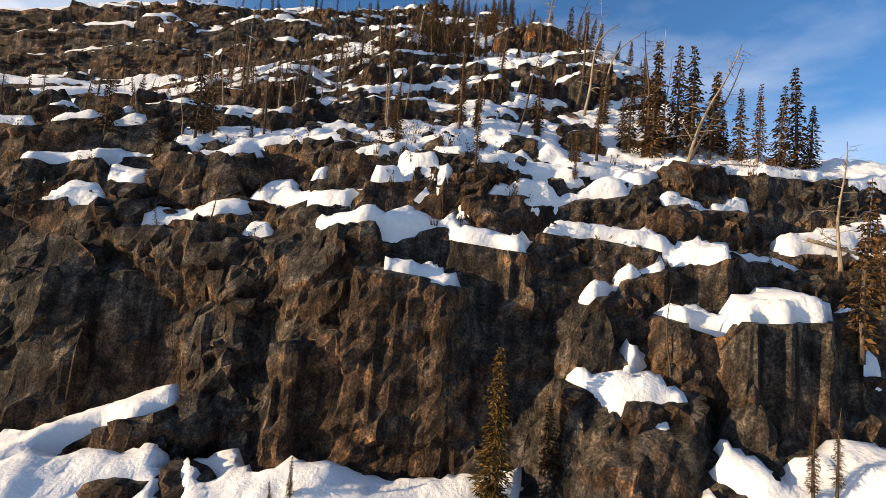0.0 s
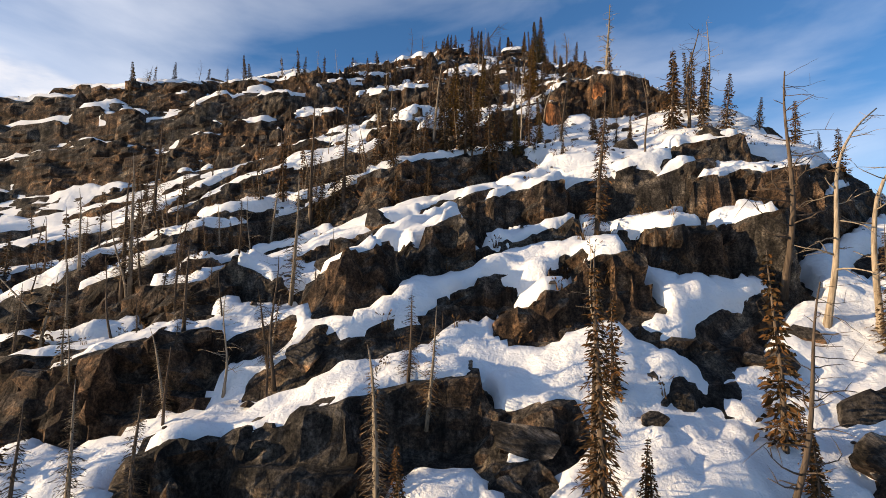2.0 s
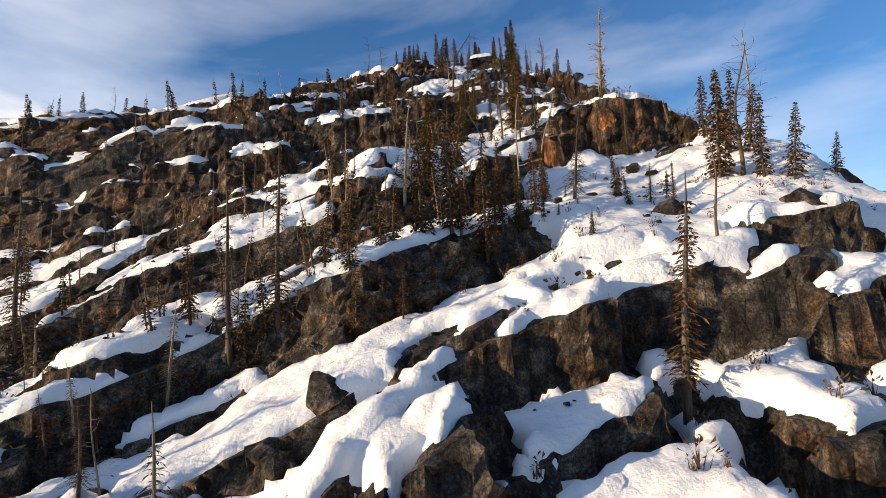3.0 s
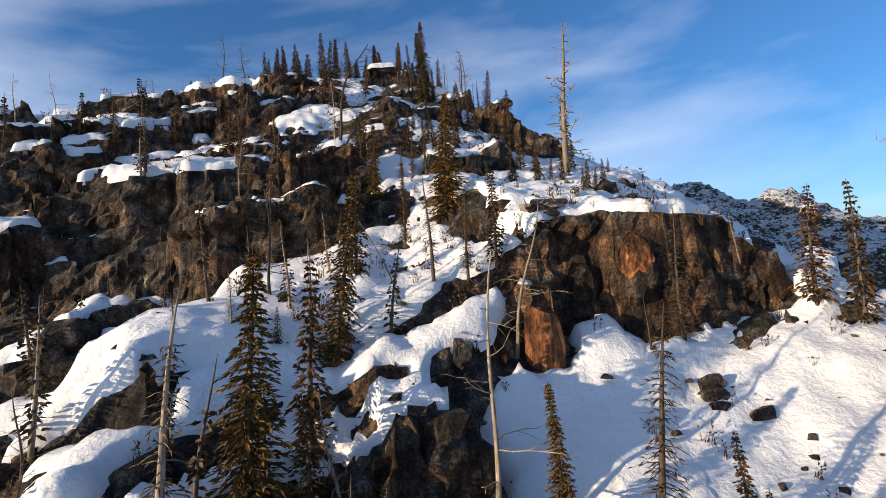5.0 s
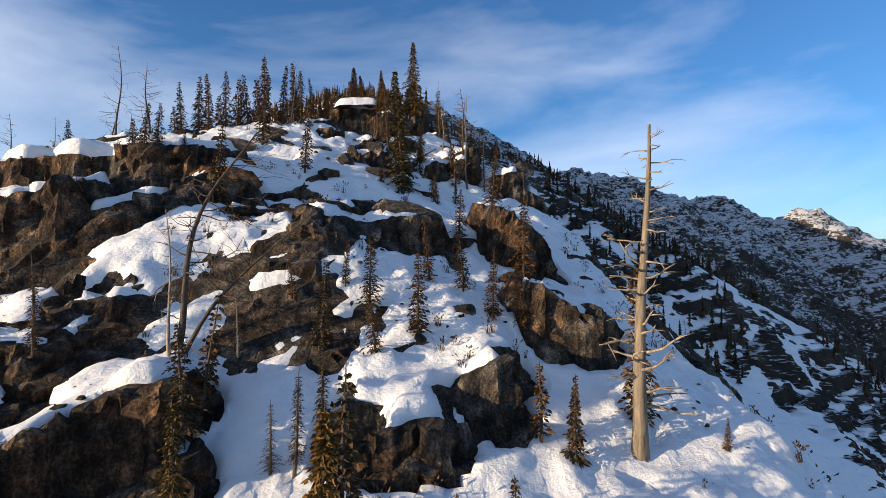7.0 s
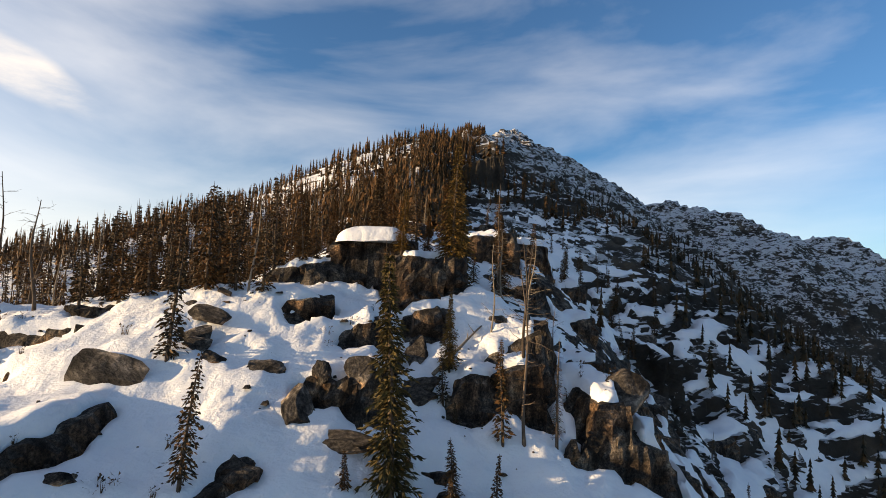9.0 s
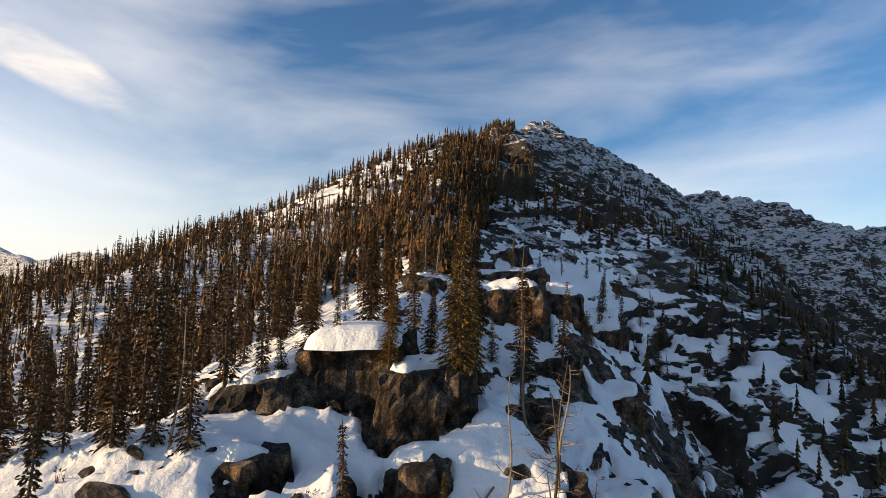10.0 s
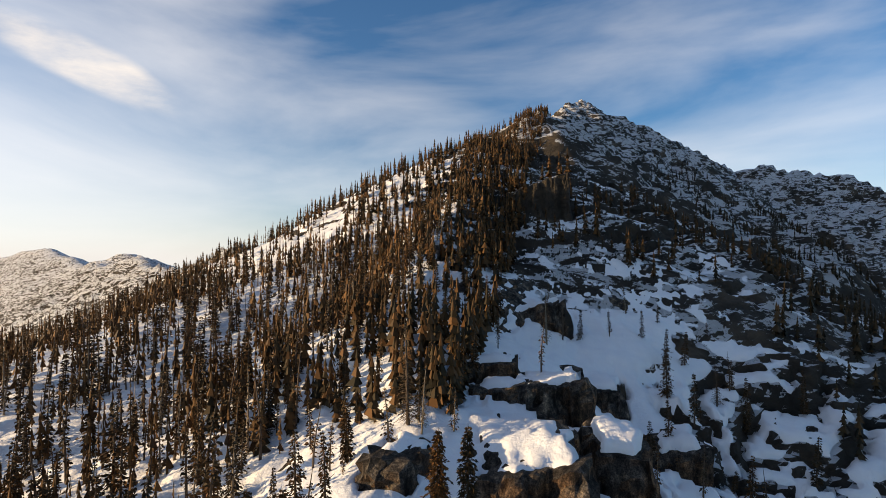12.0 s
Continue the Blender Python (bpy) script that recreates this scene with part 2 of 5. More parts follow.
def fbm2(x, y, octaves=4, seed=0, gain=0.5):
    out, amp, k = 0, 1.0, 1.0
    for o in range(octaves):
        out = out + amp * vnoise2(x * k + 17.3 * o, y * k - 9.1 * o, seed + o)
        amp, k = amp * gain, k * 2.03
    return out


def fbm3(x, y, z, octaves=3, seed=0, gain=0.5):
    out, amp, k = 0, 1.0, 1.0
    for o in range(octaves):
        out = out + amp * vnoise3(x * k + 7.3 * o, y * k - 3.1 * o, z * k + 5.7 * o, seed + o)
        amp, k = amp * gain, k * 2.03
    return out


def cells2(x, y, seed=0):
    """Cell pattern: a random 0..1 of the nearest cell, and the distance to its edge."""
    ix, iy = np.floor(x), np.floor(y)
    d1, d2, r1 = np.full(x.shape, 9.0), np.full(x.shape, 9.0), np.zeros(x.shape)
    z = np.zeros_like(ix)
    for oy in (-1, 0, 1):
        for ox in (-1, 0, 1):
            cx, cy = ix + ox, iy + oy
            px, py = cx + _hash(cx, cy, z, seed), cy + _hash(cx, cy, z + 1, seed)
            d = np.hypot(px - x, py - y)
            r = _hash(cx, cy, z + 2, seed)
            near = d < d1
            d2 = np.where(near, d1, np.minimum(d2, d))
            r1 = np.where(near, r, r1)
            d1 = np.where(near, d, d1)
    return r1, d2 - d1


def cells3(x, y, z, seed=0):
    """Cells in space: a random 0..1 of the nearest cell, the distance to its edge, and a facet across it."""
    ix, iy, iz = np.floor(x), np.floor(y), np.floor(z)
    d1, d2 = np.full(x.shape, 9.0, np.float32), np.full(x.shape, 9.0, np.float32)
    r1, fc = np.zeros(x.shape, np.float32), np.zeros(x.shape, np.float32)
    for oz in (-1, 0, 1):
        for oy in (-1, 0, 1):
            for ox in (-1, 0, 1):
                cx, cy, cz = ix + ox, iy + oy, iz + oz
                a, b, c = _hash(cx, cy, cz, seed), _hash(cx, cy, cz, seed + 1), _hash(cx, cy, cz, seed + 2)
                vx, vy, vz = x - cx - a, y - cy - b, z - cz - c
                d = np.sqrt(vx * vx + vy * vy + vz * vz)
                near = d < d1
                d2 = np.where(near, d1, np.minimum(d2, d))
                r1 = np.where(near, (a + b * 3.7) % 1.0, r1)
                fc = np.where(near, vx * ((c * 9.1) % 1.0 - 0.5) + vy * ((a * 7.7) % 1.0 - 0.5) + vz * ((b * 5.3) % 1.0 - 0.5), fc)
                d1 = np.where(near, d, d1)
    return r1, d2 - d1, fc


def sstep(a, b, v):
    t = np.clip((v - a) / (b - a), 0, 1)
    return t * t * (3 - 2 * t)


def smin(a, b, k):
    h = np.clip(0.5 + 0.5 * (b - a) / k, 0, 1)
    return b + (a - b) * h - k * h * (1 - h)


# ---- the lie of the land ----
FACE_Y = [-120, 0, 18, 29.3, 32.2, 37.5, 42, 50, 54, 61, 66.5, 73, 79.5, 90, 98, 104, 110, 119, 130, 138, 147, 154, 160, 168, 173, 181, 300]
FACE_Z = [-80, -28, -17, -10.5, 0.5, 6, 9.2, 14, 16.5, 21, 24, 28.7, 34, 39.5, 43.7, 48, 52, 58, 63.3, 69, 74.5, 78, 82, 86, 88.5, 92.5, 165]
# crest lines: (x, y, z) from the near top of the hill to the summit, and the ranges behind; slopes to the left and to the right
CRESTS = [
    ([(8, 182, 92), (8, 218, 98), (3, 250, 108), (14, 366, 161), (60, 640, 245), (174, 1110, 397), (120, 1400, 320)], 0.30, 0.62),
    ([(174, 1110, 397), (256, 1186, 369), (356, 1170, 311), (445, 1141, 289), (522, 1106, 274), (582, 1075, 256), (640, 1060, 228), (744, 1164, 232), (831, 1098, 217), (884, 1057, 160), (937, 1003, 190), (1020, 930, 112), (1500, 1000, 60)], 0.45, 0.62),
    ([(-192, 560, 116), (-420, 800, 88), (-908, 1341, 127), (-1168, 1515, 90), (-1799, 2020, 152), (-2300, 2300, 110), (-3600, 3000, 90)], 0.4, 0.42),
]
VALLEY = -140.0
# swells and hollows of the slope: middle x, y, reach across and along, lift
SWELLS = [
    (17, 76, 8, 5, 4.0), (3, 94.5, 8, 4.5, -2.6), (-10, 112.5, 7, 8, -4.5), (-3, 100, 5, 3, -1.2), (-11, 119.5, 5, 3.5, -3.8), (-14, 66, 4, 3, -1.8), (14, 62, 6, 3, 1.2), (8, 40.5, 14, 2.6, 1.4),
    (32, 215, 15, 22, 7.0), (50, 229, 9, 14, 3.0), (70, 230, 8, 14, -4.0), (21, 174, 6.5, 6, 3.0),
    (97, 352, 40, 50, 10.0), (-21, 167, 5, 4, 2.0), (-35, 122, 6, 5, 4.0), (-1, 169, 6, 3.5, 1.6), (-47, 86, 9, 7, -3.5), (-13, 168, 7, 5, 2.4), (-24, 173, 9, 9, 4.5),
]


def crest_height(x, y):
    out = np.full(np.shape(x), VALLEY)
    for line, left, right in CRESTS:
        for (x0, y0, z0), (x1, y1, z1) in zip(line, line[1:]):
            ax, ay = x1 - x0, y1 - y0
            n = math.hypot(ax, ay)
            t = np.clip(((x - x0) * ax + (y - y0) * ay) / n**2, 0, 1)
            dx, dy = x - x0 - t * ax, y - y0 - t * ay
            side = (dx * ay - dy * ax) / n
            d = np.hypot(dx, dy)
            lf = left + 0.17 * sstep(148, 184, y) + 0.07 * sstep(225, 300, y)
            s = lf + (right - lf) * sstep(-0.5, 0.7, side / (d + 1e-6))
            s = s + 0.4 * sstep(180, 480, d)
            h = z0 + t * (z1 - z0) - s * (np.sqrt(d * d + 9.0) - 3.0)
            out = np.maximum(out, h)
    return out


def land(x, y):
    """The smooth lie of the hillside, without its ledges."""
    yy = y + (1.0 + 1.6 * sstep(36, 60, y)) * fbm2(x * 0.06, y * 0.05, 2, 5)
    rib, _ = cells2(x * 0.15 + 0.06 * y, y * 0.02 + 4, 77)       # buttresses of the great wall
    yy = yy + 2.4 * (rib - 0.5) * (1 - sstep(33, 40, y))
    yy = yy - 2.6 * sstep(-8, -14, x) * sstep(26, 30, y) * (1 - sstep(39, 45, y))
    face = np.interp(yy, FACE_Y, FACE_Z)
    broken = np.interp(y, [-120, 0, 18, 24, 29, 33, 36], [-80, -26, -13, -8, -4, 0.5, 4.5])
    face = face + (broken - face) * sstep(5, 9, x) * (1 - sstep(32, 36, y))
    face = face - 0.28 * np.clip(-x - 10, 0, 60) * sstep(45, 72, y) * (1 - sstep(114, 132, y))
    face = face - 8.0 * sstep(-8, -18, x) * sstep(106, 115, y) * (1 - sstep(120, 130, y))
    face = face + 1.8 * sstep(13, 24, x) * sstep(74, 96, y) * (1 - sstep(102, 108, y)) + 3.0 * sstep(6, 10, x) * (1 - sstep(21, 27, x)) * sstep(102, 104.5, y) * (1 - sstep(112, 124, y)) + 3.0 * sstep(16, 22, x) * (1 - sstep(22, 26, y))
    face = face - 0.16 * np.clip(x - 4, -9, 17) * sstep(126, 150, y) * (1 - sstep(172, 180, y))
    h = smin(face, crest_height(x + 5.0 * fbm2(x * 0.03, y * 0.035, 2, 44) * sstep(192, 214, y), y), 5.0)
    # the spur breaks off into the valley on its right side
    brink = np.interp(y, [48, 110, 130, 170, 200, 225], [28, 28, 30, 33, 40, 50])
    h = h - (0.7 - 0.35 * sstep(135, 165, y)) * np.clip(x - brink, 0, 60) * sstep(48, 60, y) * (1 - sstep(225, 262, y)) * sstep(-1, 6, x - brink)
    for cx, cy, rx, ry, lift in SWELLS:
        h = h + lift * np.exp(-((x - cx) / rx) ** 2 - ((y - cy) / ry) ** 2)
    return h + 0.6 * fbm2(x * 0.11, y * 0.11, 2, 31)


def block(x, y, h, cx, cy, wx, wy, top, turn=0.0, tilt=0.0, soft=0.5):
    """Raises a rock block with steep sides to a given top."""
    c, s = math.cos(radians(turn)), math.sin(radians(turn))
    wob = 0.9 * fbm2(x * 0.45, y * 0.45, 3, int(cx * 7 + cy) % 97)
    u, v = (x - cx) * c + (y - cy) * s + wob, -(x - cx) * s + (y - cy) * c + wob
    edge = np.maximum(np.abs(u) - wx / 2, np.abs(v) - wy / 2)
    w = 1 - sstep(-soft, soft * 0.4, edge)
    lift = np.maximum(top + tilt * u + 0.1 * v - h, 0)
    return h + w * lift


def ledges(x, y, h):
    """Breaks the slope into tilted beds with steep risers, cut into blocks."""
    slabs = sstep(52, 70, y) * (1 - sstep(108, 122, y))
    dip = 0.14 + 0.28 * slabs + 0.24 * (1 - sstep(32, 36, y))
    calm = sstep(-0.35, 0.25, fbm2(x * 0.035 + 3, y * 0.045, 2, 71))
    calm = np.maximum(calm, sstep(-14, -26, x) * 0.8)
    calm = np.maximum(calm, 0.85 * slabs)
    calm = np.where(y < 45, np.maximum(0.48 * sstep(24, 28, y) + 0.14 * sstep(32.0, 34.5, y), 0.6 * sstep(6, 10, x) * sstep(20, 24, y) * (1 - sstep(30, 34, y))), calm)
    snowy = sstep(43, 46, y) * (1 - sstep(56, 62, y)) * sstep(-24, -14, x)
    snowy = snowy + sstep(107, 111, y) * (1 - sstep(126, 132, y)) * sstep(2, 8, x)
    snowy = snowy + sstep(147, 152, y) * (1 - sstep(174, 180, y)) * sstep(-14, -8, x) * (1 - 0.7 * sstep(18, 26, x))
    snowy = snowy + sstep(77, 81, y) * (1 - sstep(100, 103, y)) * sstep(2, 5, x)
    snowy = snowy + sstep(176, 186, y) * (1 - 0.55 * sstep(8, 22, x) * (1 - sstep(255, 280, y)) - 0.15 * sstep(24, 34, x) * (1 - sstep(255, 280, y)) - 0.95 * sstep(255, 280, y) * sstep(-8, 14, x))
    snowy = snowy + 0.75 * sstep(94, 98, y) * (1 - sstep(108, 113, y)) * sstep(0, -5, x)
    snowy = snowy + 0.9 * sstep(100, 104, y) * (1 - sstep(117, 120, y)) * sstep(-26, -20, x) * (1 - sstep(-1, 2, x))
    calm = calm * (1 - 0.93 * np.clip(snowy, 0, 1))
    mild = 0.3 * sstep(-34, -24, x) * (1 - sstep(40, 60, x)) * (1 - sstep(240, 260, y))
    for size, amp, seed, cell in ((8.0, 0.85, 3, 0.08), (3.3, 0.85, 9, 0.17), (1.35, 0.7, 15, 0.42)):
        r, e = cells2(x * cell + 0.3 * vnoise2(x * cell, y * cell, seed), y * cell * 0.8, seed)
        ph = (h - dip * x + 0.35 * size * vnoise2(x * 0.5 / size, y * 0.5 / size, seed + 1)) / size + (0.75 - 0.5 * slabs) * r
        f = ph - np.floor(ph)
        step = sstep(0.55, 0.72, f) - f
        h = h + amp * size * (0.85 - mild) * step * (0.05 + 0.95 * calm)
    return h


def rocky(x, y):
    h = ledges(x, y, land(x, y))
    for b in BLOCKS:
        far = 0.75 * (b[2] + b[3]) + 2.5
        i0, i1 = np.searchsorted(y[:, 0], (b[1] - far, b[1] + far))
        j0, j1 = np.searchsorted(x[0], (b[0] - far, b[0] + far))
        near = (slice(i0, i1), slice(j0, j1))
        h[near] = block(x[near], y[near], h[near], *b)
    return h


# crags and ledges: middle x, y, width, depth, top, turn, tilt
CRAGS_WALL = [
    (-26.3, 36.7, 4.5, 7.4, -1.3, 0, 0.13), (-22.3, 37.4, 6.2, 5.4, -1.6, 0, 0.22), (-22.0, 37.4, 4.3, 8.4, -5.9, 0, 0.23),
    (-18.6, 31.6, 6.8, 5.2, -10.4, 0, 0.41), (-6.5, 34.9, 5.9, 5.2, 2.8, 0, 0.22), (-1.5, 34.3, 7.0, 9, 0.1, 0, -0.12),
    (3.3, 35.7, 6.3, 8.3, 2.4, 0, -0.09), (-1.7, 39.0, 7.6, 5.3, 7.1, 0, 0.2), (3.7, 38.5, 4.2, 4.7, 6.2, 0, 0.14),
    (10.8, 36.2, 9.5, 5.9, 3.4, 0, -0.07), (10.0, 32.7, 3.5, 6.4, -0.3, 0, 0.25), (15.3, 34.7, 7.8, 6.7, 2.0, 0, 0.35),
    (14.7, 30.8, 4.2, 7.7, -1.6, 0, -0.2), (19.2, 30.6, 7.2, 9, -0.5, 0, 0.08), (8.9, 27.4, 5.4, 4.0, -5.4, 0, -0.09),
    (-19.0, 42.8, 5.9, 5.4, 7.4, 0, 0.13), (-31.1, 41.9, 7.7, 5.6, 6.8, 0, 0.18), (-12.5, 37.0, 5.3, 6.4, -0.4, 0, 0.24),
    (-13.0, 35.7, 2.4, 9, -5.2, 0, -0.21), (-10.9, 36.5, 3.2, 8.8, -2.3, 0, 0.22), (-6.0, 33.8, 4.6, 9, -3.5, 0, 0.4),
]
CRAGS_LOWER = [
    (-18.1, 43.4, 5.5, 5.6, 8.2, 0, 0.2), (-19.0, 50.8, 8.2, 4.9, 14.2, 0, 0.24), (-14.9, 52.5, 4.3, 3.8, 14.8, 0, 0.66),
    (-10.2, 52.9, 5.8, 5.0, 16.2, 0, -0.02), (-2.6, 40.1, 5.2, 4.9, 8.3, 0, -0.01), (2.1, 40.2, 5.3, 4.7, 8.6, 0, 0.11),
    (-5.9, 42.1, 4.3, 4.5, 9.2, 0, 0.23), (-1.5, 54.0, 3.6, 3.3, 16.0, 0, 0.17), (14.0, 54.1, 3.7, 5.5, 15.7, 0, 0.16),
    (-20.4, 66.8, 9.6, 5.4, 23.3, 0, 0.07), (6.6, 48.1, 4.0, 3.0, 12.9, 0, 0.09), (-21.3, 45.3, 4.4, 3.5, 9.9, 0, 0.13),
    (-2.9, 43.5, 4.3, 3.4, 10.6, 0, 0.5),
]
CRAGS_OUTCROP = [
    (-22.6, 57.6, 5.6, 4.7, 19.1, 0, 0.26),
    (-19.3, 59.3, 5.4, 4.5, 20.1, 0, 0.24),
    (-14.4, 54, 4.9, 4.7, 16.7, 0, 0.35),
    (-10.4, 54.5, 5.4, 5.1, 17.7, 0, 0.35),
    (-6.6, 56.1, 6.8, 5.6, 18.7, 0, 0.19),
    (-1.5, 55.7, 4.7, 3.7, 17.7, 0, 0.15),
]
CRAGS_SLABS = [
    (-23.1, 69.1, 5.0, 6.1, 24.2, 0, 0.29), (-17.5, 67.0, 5.3, 5.4, 24.0, 0, -0.43), (-10.6, 63.4, 5.1, 4.8, 24.3, 0, 0.67),
    (-6.3, 68.0, 6.1, 6.2, 26.9, 0, 0.4), (0.0, 75.7, 8.3, 5.5, 31.0, 0, 0.32), (-4.3, 63.8, 4.8, 3.1, 22.8, 0, 0.4),
    (-1.0, 63.9, 6.1, 3.7, 23.2, 0, 0.4), (0.6, 62.3, 4.2, 4.1, 22.3, 0, 0.65), (4.5, 64.9, 4.5, 7.4, 25.1, 0, 0.16),
    (10.2, 69.1, 4.5, 9, 27.2, 0, 0.12), (14.8, 69.6, 5.3, 9, 27.9, 0, 0.21), (17.6, 79.7, 7.0, 5.3, 36.5, 0, 0.17),
    (18.3, 75.3, 9.6, 6.9, 32.1, 0, 0.09), (2.1, 70.5, 6.3, 3.7, 26.9, 0, 0.44), (-17.1, 61.6, 3.9, 3.4, 20.9, 0, -0.3),
    (-11.0, 59.4, 2.5, 3.1, 20.8, 0, 0.3),
]
CRAGS_MIDDLE = [
    (-31.9, 126.6, 9.8, 7.7, 55.3, 0, 0.43), (-17.8, 106.4, 6.9, 4.4, 47.5, 0, 0.65), (-13.2, 99.8, 7.1, 4.2, 45.8, 0, 0.58),
    (-12.2, 95.6, 4.9, 5.2, 43.5, 0, 0.34), (-8.1, 120.4, 11.0, 7.9, 57.1, 0, 0.3), (-3.7, 97.7, 3.8, 4.5, 42.8, 0, 0.54),
    (-1.5, 97.9, 3.2, 8.7, 44.4, 0, 1.06), (-17.0, 93.8, 2.0, 3.6, 39.4, 0, 0.35), (-14.1, 129.1, 13.6, 5.7, 62.0, 0, 0.08),
    (-9.9, 93.2, 5.2, 4.0, 42.0, 0, 0.2), (-23.3, 105.8, 3.9, 4.0, 46.1, 0, 0.08),
]
CRAGS_UPPER = [
    (9.7, 127.9, 5.5, 5.4, 62.5, 0, -0.2), (14.0, 129.4, 5.6, 5.5, 63.6, 0, 0.33), (21.6, 135.3, 5.2, 8.5, 66.9, 0, -0.62),
    (22.6, 147.3, 5.5, 9, 73.2, 0, -0.75), (-5.6, 127.3, 3.5, 8.7, 62.7, 0, 0.38), (-2.7, 129.6, 5.2, 9, 63.7, 0, 0.26),
    (-1.1, 125.9, 5.3, 4.7, 60.0, 0, 0.57), (-9.7, 128.8, 1.9, 4.5, 63.0, 0, -0.25), (-17.4, 144.3, 3.6, 5.6, 73.1, 0, 0.16),
    (-13.2, 144.4, 4.4, 9, 75.2, 0, 0.48), (5.8, 140.9, 3.6, 5.4, 73.2, 0, -0.43), (10.1, 163.8, 5.5, 5.7, 82.9, 0, 0.1),
    (11.3, 143.8, 6.5, 5.0, 73.0, 0, 0.05), (20.4, 167.1, 6.8, 7.1, 83.0, 0, 0.27), (10.4, 126.8, 3.6, 5.9, 62.1, 0, 0.05),
    (-6.6, 135.0, 3.2, 3.6, 67.4, 0, 0.12), (-7.0, 136.7, 3.5, 3.4, 69.0, 0, 0.12),
]
CRAGS_TOP = [
    (2.9, 177.7, 6.9, 5.6, 90.2, 0, 0.16), (21.2, 170.1, 6.9, 5.9, 84.2, 0, 0.6), (30.8, 180.5, 6.0, 5.7, 82.1, 0, 0.05),
    (27.9, 166.2, 3.7, 9, 81.5, 0, 0.17), (59.4, 228.5, 11.0, 9, 78.7, 0, -0.41), (31.2, 165.9, 3.4, 7.1, 78.7, 0, -0.37),
    (-4.2, 154.7, 2.3, 5.5, 80.5, 0, 0.2), (9.0, 168.6, 4.8, 4.3, 85.2, 0, 0.46), (3.3, 169.5, 5.9, 3, 86.9, 0, 0.13),
    (27.1, 199.6, 7.6, 4.3, 89.2, 0, 0.27), (14.8, 172.1, 3.9, 4.8, 86.5, 0, 0.26), (37.0, 202.6, 5.5, 5.6, 85.2, 0, 0.21),
]
CRAGS_RIDGE = [
    (16.3, 229.4, 13.7, 4.7, 101.1, 0, 0.08), (24.4, 225.8, 13.0, 6.8, 99.7, 0, 0.12), (23.3, 212.0, 7.3, 5.7, 97.7, 0, 0.23),
    (31.8, 214.2, 6.4, 8.6, 96.9, 0, -0.08), (12.3, 206.3, 4.3, 5.0, 98.2, 0, -0.13), (43.6, 233.6, 6.6, 7.7, 90.4, 0, 0.2),
    (36.7, 247.9, 7.4, 7.2, 94.3, 0, 0.03), (23.7, 208.6, 8.9, 9, 97.4, 0, 0.13), (50.1, 248.3, 5.5, 7.1, 90.6, 0, -0.74),
    (31.8, 314.6, 18.0, 9, 136.9, 0, 0.36), (26.5, 262.6, 13.1, 5.2, 105.3, 0, 0.27),
]
CRAGS_NAMED = [
    (1.1, 98.2, 3.5, 9.0, 45.2, 0, 0.08), (-4.3, 92.5, 3.5, 5.8, 41.7, 0, 0.36), (-1.6, 102.6, 4.9, 5.4, 45.7, 0, 0.49),
    (25.0, 42.6, 13.5, 5.5, 10.3, -2, 0.0),
    (17.4, 105.4, 9.6, 7.6, 53.2, 3, -0.07, 0.8),
    (11.9, 107.0, 6, 6, 53.3, 0, 0.03, 0.6),
    (8.0, 102.2, 2.7, 2.7, 49.4, 10, 0.0),
    (22.4, 104.2, 4, 5, 50.6, -6, -0.2, 0.8),
    (-13.0, 154.0, 18, 12, 79.4, -14, 0.06),
    (-3.0, 148.3, 4.4, 4, 76.8, 8, 0.0),
    (9.2, 179.6, 7.0, 7.2, 93.1, -6, 0.02),
    (14.0, 176.6, 6.2, 5.4, 91.6, 10, 0.0),
]
BLOCKS = CRAGS_NAMED + CRAGS_WALL + CRAGS_LOWER + CRAGS_OUTCROP + CRAGS_SLABS + CRAGS_MIDDLE + CRAGS_UPPER + CRAGS_TOP + CRAGS_RIDGE


SLOPE = radians(35)


def spread(stops):
    """Positions from (from, step) stops, the step growing evenly between them."""
    out = [stops[0][0]]
    for (a, da), (b, db) in zip(stops, stops[1:]):
        while out[-1] < b:
            k = min(max((out[-1] - a) / (b - a), 0), 1)
            out.append(out[-1] + da + (db - da) * k)
    return np.array(out)


def sheet(name, pos, material, smooth=True, keep=None):
    """A mesh from a grid of places, rows x columns x 3."""
    rows, cols = pos.shape[:2]
    i = np.arange(rows * cols).reshape(rows, cols)
    quads = np.stack([i[:-1, :-1], i[:-1, 1:], i[1:, 1:], i[1:, :-1]], -1).reshape(-1, 4)
    pos = pos.reshape(-1, 3)
    if keep is not None:
        quads = quads[keep.reshape(-1)]
        used, quads = np.unique(quads, return_inverse=True)
        pos, quads = pos[used], quads.reshape(-1, 4)
    me = bpy.data.meshes.new(name)
    me.vertices.add(len(pos))
    me.vertices.foreach_set("co", pos.reshape(-1).astype(np.float32))
    me.loops.add(quads.size)
    me.loops.foreach_set("vertex_index", quads.reshape(-1).astype(np.int32))
    me.polygons.add(len(quads))
    me.polygons.foreach_set("loop_start", np.arange(0, quads.size, 4, dtype=np.int32))
    me.polygons.foreach_set("use_smooth", np.full(len(quads), smooth))
    me.update(calc_edges=True)
    me.materials.append(material)
    return new(name, me)


def grid_normals(p):
    du, dv = np.gradient(p, axis=1), np.gradient(p, axis=0)
    n = np.cross(du, dv)
    return n / (np.linalg.norm(n, axis=-1, keepdims=True) + 1e-9)


